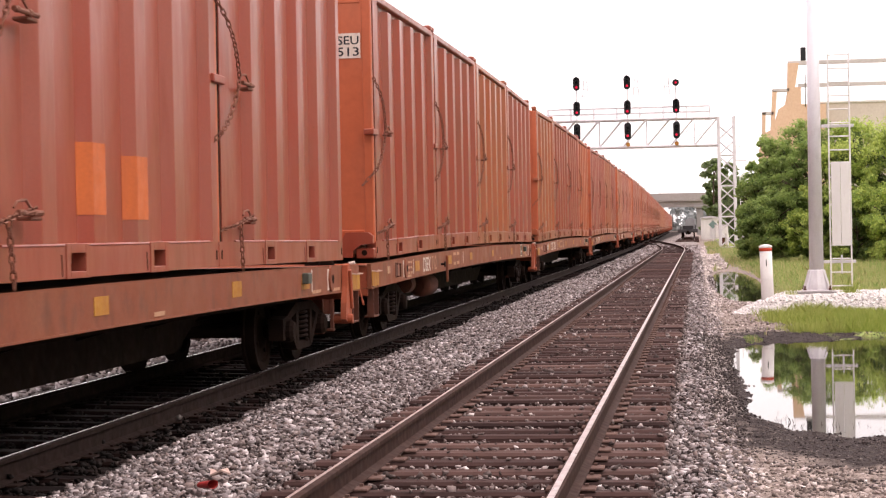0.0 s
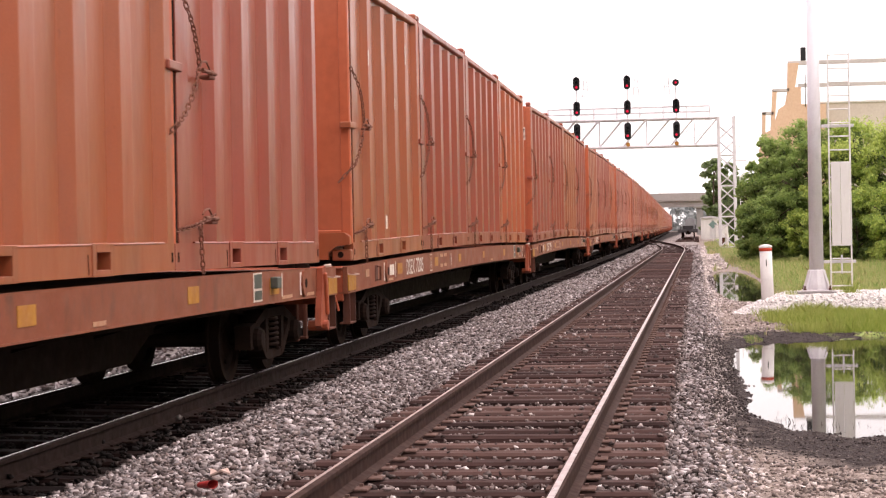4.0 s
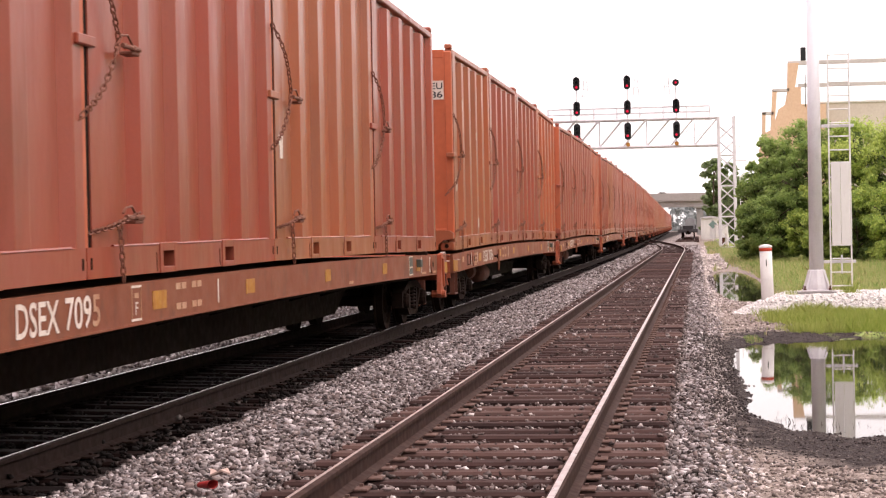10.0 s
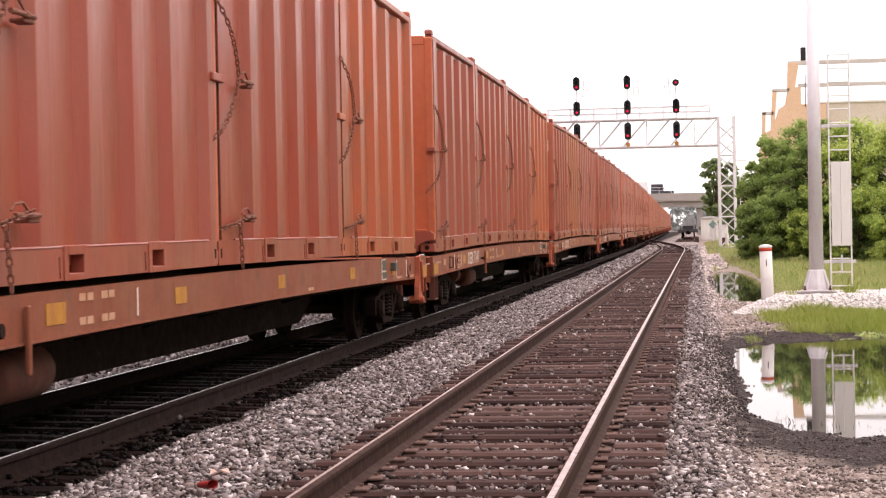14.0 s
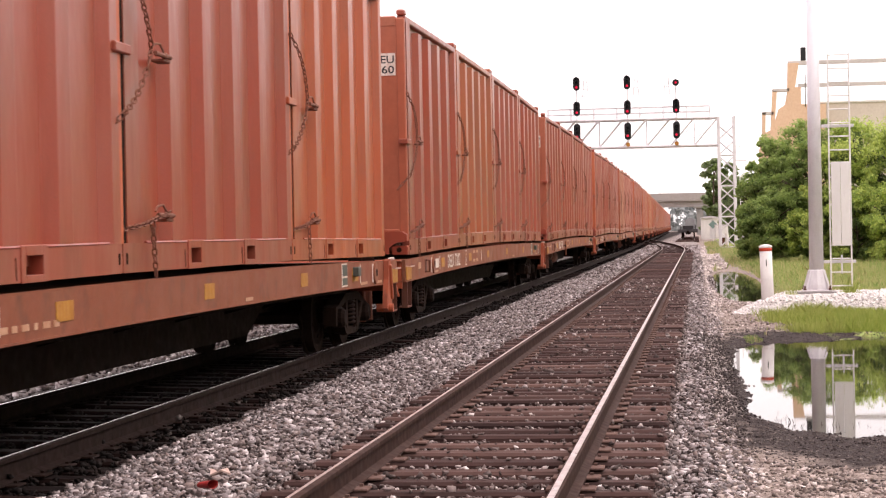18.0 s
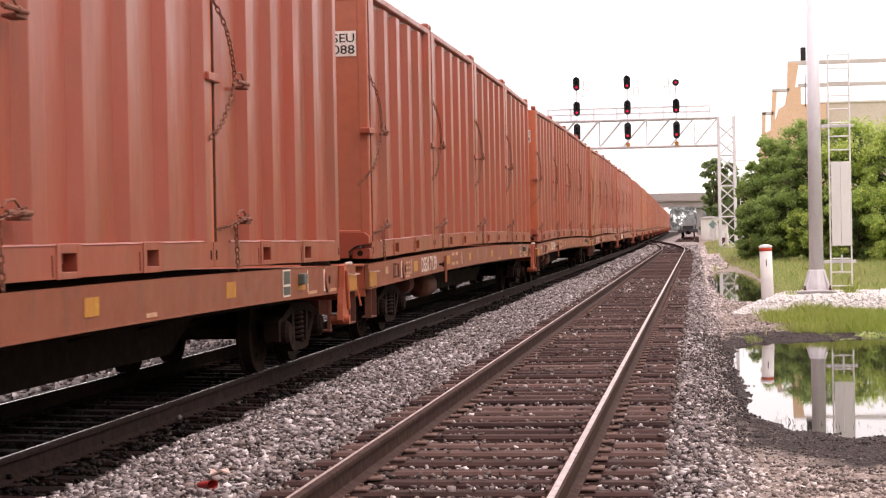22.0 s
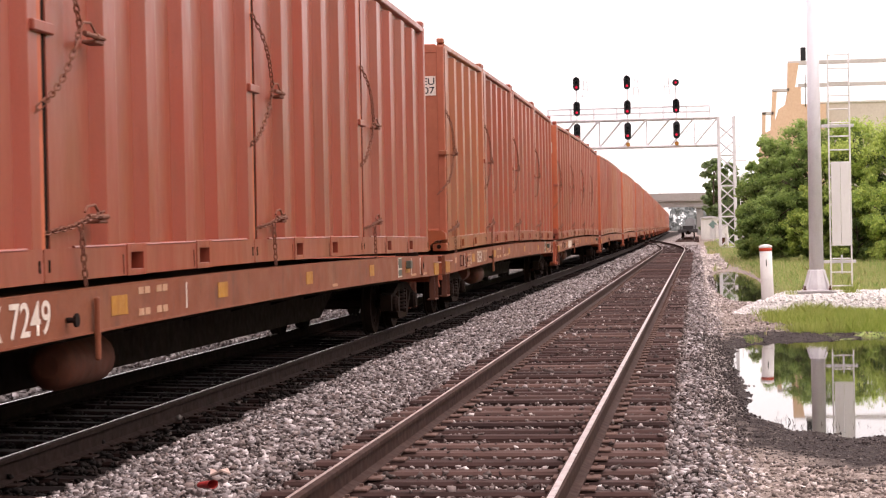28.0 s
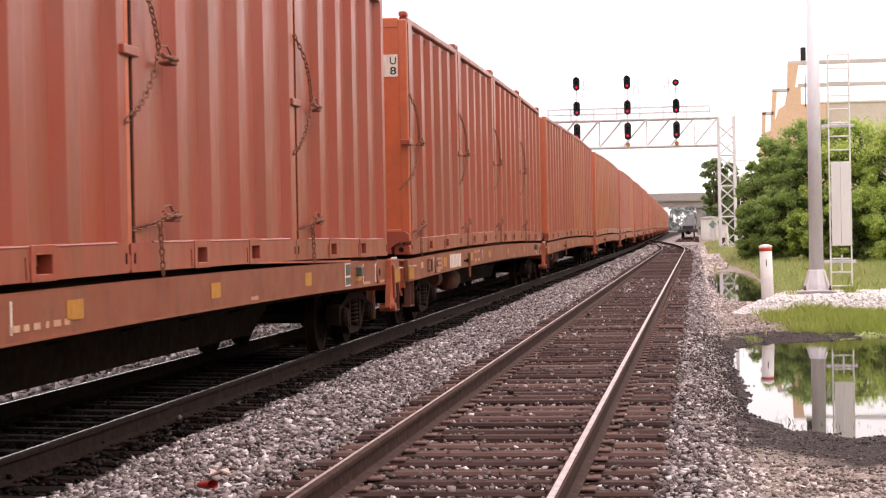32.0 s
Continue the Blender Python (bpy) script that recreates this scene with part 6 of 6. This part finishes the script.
LUSH = "leafy green broadleaf tree with an uneven crown"
BUSH = "dense green shrub at the foot of the trees"
for i, (x, y, h, r) in enumerate(((5.7, 172, 8.2, 2.0), (7.0, 163, 9.6, 2.5), (9.4, 156, 10.6, 3.0), (12.4, 150, 10.2, 3.3), (15.4, 143, 9.7, 3.5), (18.6, 142, 9.5, 3.5), (22.0, 146, 9.9, 3.6))):
    k = (104.0 - 2.0 * i) / y
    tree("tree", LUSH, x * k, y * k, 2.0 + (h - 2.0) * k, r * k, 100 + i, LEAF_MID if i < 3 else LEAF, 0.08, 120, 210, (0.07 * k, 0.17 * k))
for i, (x, y, h, r) in enumerate(((5.0, 168, 4.2, 1.9), (7.0, 158, 5.0, 2.2), (9.4, 150, 5.0, 2.3), (11.8, 141, 4.6, 2.4), (14.2, 134, 4.8, 2.5), (16.8, 130, 5.0, 2.6), (19.6, 130, 5.0, 2.6))):
    k = (101.0 - 2.0 * i) / y
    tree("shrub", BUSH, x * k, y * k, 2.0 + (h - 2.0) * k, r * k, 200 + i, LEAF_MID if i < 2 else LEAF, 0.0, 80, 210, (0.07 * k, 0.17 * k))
for i, (x, y, h, r) in enumerate(((2.5, 300, 13.0, 2.0), (4.8, 315, 12.5, 2.4), (6.4, 300, 9.5, 2.6), (5.4, 240, 7.0, 2.2))):
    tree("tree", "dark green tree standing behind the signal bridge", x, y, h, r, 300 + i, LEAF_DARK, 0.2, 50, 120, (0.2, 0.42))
for i, (x, y, h, r) in enumerate(((1.9, 330, 3.2, 1.6), (4.2, 205, 4.0, 1.8), (6.2, 190, 4.5, 2.0))):
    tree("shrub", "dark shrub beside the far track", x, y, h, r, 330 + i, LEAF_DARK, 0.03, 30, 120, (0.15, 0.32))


# unseen trees added beside the viewer, extending the line to shade low sky
for i in range(11):
    rnd = random.Random(60 + i)
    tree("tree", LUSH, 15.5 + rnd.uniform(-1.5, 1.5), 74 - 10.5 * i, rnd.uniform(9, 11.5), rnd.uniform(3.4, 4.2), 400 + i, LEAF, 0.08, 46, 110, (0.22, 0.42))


def far_woods():
    rnd = random.Random(9)
    cs = []
    for i in range(420):
        x = rnd.uniform(-170, 190)
        cs.append((x, rnd.uniform(690, 760), rnd.uniform(0, 9.5) + 2.0 * noise.noise(Vector((x * 0.05, 0, 0))), rnd.uniform(2.0, 4.5)))
    tagged(leaf_cloud("far_woods", cs, 60, (0.7, 1.6), LEAF_HAZE, None, 77), "far line of woods with haze in the leaf colour", "woods", kind="stuff")


far_woods()


# ---- grass ----
def grass(name, label, count, region, height, mat, seed):
    rng = np.random.default_rng(seed)
    rnd = random.Random(seed)
    pts = []
    while len(pts) < count:
        q = region(rnd)
        if q is not None:
            pts.append(q)
    p = np.array(pts)
    far = np.maximum(1.0, p[:, 1:2] / 45.0)
    tuft = np.array([[0.45 + 1.1 * max(0.0, 0.45 + noise.noise(Vector((q[0] * 1.1, q[1] * 0.7, seed))))] for q in pts])
    h = rng.uniform(height[0], height[1], (count, 1)) * np.minimum(far, 1.5) * tuft
    a = rng.uniform(0, 2 * np.pi, (count, 1))
    side = np.concatenate([np.cos(a), np.sin(a), np.zeros_like(a)], 1) * (0.003 * far)
    lean = rng.normal(size=(count, 2)) * 0.3
    up = np.concatenate([lean * h, h], 1)
    mid = np.concatenate([lean * h * 0.25, h * 0.55], 1)
    v = np.stack([p - side, p + side, p + mid + side * 0.8, p + up, p + mid - side * 0.8], 1).reshape(-1, 3)
    me = bpy.data.meshes.new(name)
    me.vertices.add(count * 5)
    me.vertices.foreach_set("co", v.ravel())
    me.loops.add(count * 5)
    me.polygons.add(count)
    me.loops.foreach_set("vertex_index", np.arange(count * 5))
    me.polygons.foreach_set("loop_start", np.arange(0, count * 5, 5))
    me.materials.append(mat)
    me.update(calc_edges=True)
    tagged(new(name, me), label, "grass", kind="stuff")


def front_grass(r):
    x, y = r.uniform(1.0, 7.5), r.uniform(33.4, 41.3)
    edge = 2.1 + 0.6 * noise.noise(Vector((x, y, 0))) - 0.09 * (y - 34) + r.gauss(0, 0.18)
    return (x, y, land_z(x, y)) if x > edge and pool(x, y) > 0.12 and noise.noise(Vector((x * 0.9, y * 0.9, 5))) > -0.35 else None


def back_grass(r):
    x, y = r.uniform(1.2, 16), 45.2 + 120 * r.random() ** 1.7
    edge = 2.1 + 0.5 * noise.noise(Vector((x, y * 0.3, 2))) - 0.01 * (y - 45)
    return (x, y, land_z(x, y)) if x > edge and pool(x, y) > 0.1 else None


grass("grass_strip", "bright green grass in front of the gravel pad", 90000, front_grass, (0.03, 0.22), GRASS, 41)
grass("meadow_grass", "green and straw-coloured grass below the trees", 140000, back_grass, (0.05, 0.2), DRY_GRASS, 42)


def weeds(r):
    x, y = r.choice(((3.3, 42.5), (3.35, 42.6), (2.05, 42.6), (4.4, 41.6)))
    x, y = x + r.gauss(0, 0.1), y + r.gauss(0, 0.12)
    return x, y, pad_z(x, y)


grass("weeds", "tufts of weeds growing on the gravel pad", 500, weeds, (0.08, 0.3), GRASS, 43)


def verge(r):
    x, y = r.uniform(0.6, 2.4), r.uniform(60, 190)
    return (x, y, -0.46) if noise.noise(Vector((x * 0.5, y * 0.12, 8))) > 0.25 and pool(x, y) > 0.1 else None


grass("verge_grass", "patchy low grass along the far shoulder", 5000, verge, (0.08, 0.3), DRY_GRASS, 44)


# ---- litter ----
CUP = (-3.21, 11.91)
can = thing("litter_cup", "crushed red plastic cup lying on the ballast", "cup", at=pose(CUP[0], CUP[1], -0.105, 84, 12, 60))
part("cup", Mesh().lathe([(0.03, -0.06), (0.034, -0.05), (0.046, 0.05), (0.049, 0.055), (0.044, 0.05), (0.03, -0.045)], (0, 0, 0), 2, 16).bend(lambda x, y, z: (x, y * 0.6 + 0.25 * x * x, z + 0.2 * y)), plain("cup_red", (0.3, 0.022, 0.02), 0.5), can)
wrap = thing("litter_wrapper", "crumpled tan paper wrapper on the ballast", "litter", at=pose(-3.26, 12.44, -0.1, 0, 0, 20))
part("sheet", Mesh().add([(-0.07, -0.04, 0.0), (0.0, -0.05, 0.03), (0.07, -0.03, 0.0), (-0.06, 0.03, 0.035), (0.01, 0.04, 0.0), (0.06, 0.05, 0.03), (-0.07, -0.04, -0.012), (0.0, -0.05, 0.018), (0.07, -0.03, -0.012), (-0.06, 0.03, 0.023), (0.01, 0.04, -0.012), (0.06, 0.05, 0.018)], [(0, 1, 4, 3), (1, 2, 5, 4), (6, 9, 10, 7), (7, 10, 11, 8), (0, 6, 7, 1), (1, 7, 8, 2), (2, 8, 11, 5), (5, 11, 10, 4), (4, 10, 9, 3), (3, 9, 6, 0)]), plain("paper", (0.42, 0.3, 0.26), 0.8), wrap)


def stalks(r):
    x = r.uniform(0.75, 2.3)
    y = 19.6 - 0.9 * math.sin((x - 0.7) * 1.6) + r.gauss(0, 0.35)
    return (x, y, -0.52) if abs(pool(x, y)) < 0.12 else None


STALK = plain("dead_stalk", (0.07, 0.05, 0.04), 0.8)
grass("dead_stalks", "dark dead stalks standing in the shallow edge of the puddle", 60, stalks, (0.02, 0.09), STALK, 46)


def shore(r):
    x, y = r.uniform(0.6, 5.0), r.uniform(31.0, 34.5)
    return (x, y, land_z(x, y)) if 0.0 < pool(x, y) < 0.1 and noise.noise(Vector((x * 2, y, 4))) > 0.2 else None


grass("shore_tufts", "short tufts at the far edge of the puddle", 500, shore, (0.03, 0.1), DRY_GRASS, 47)

motions()
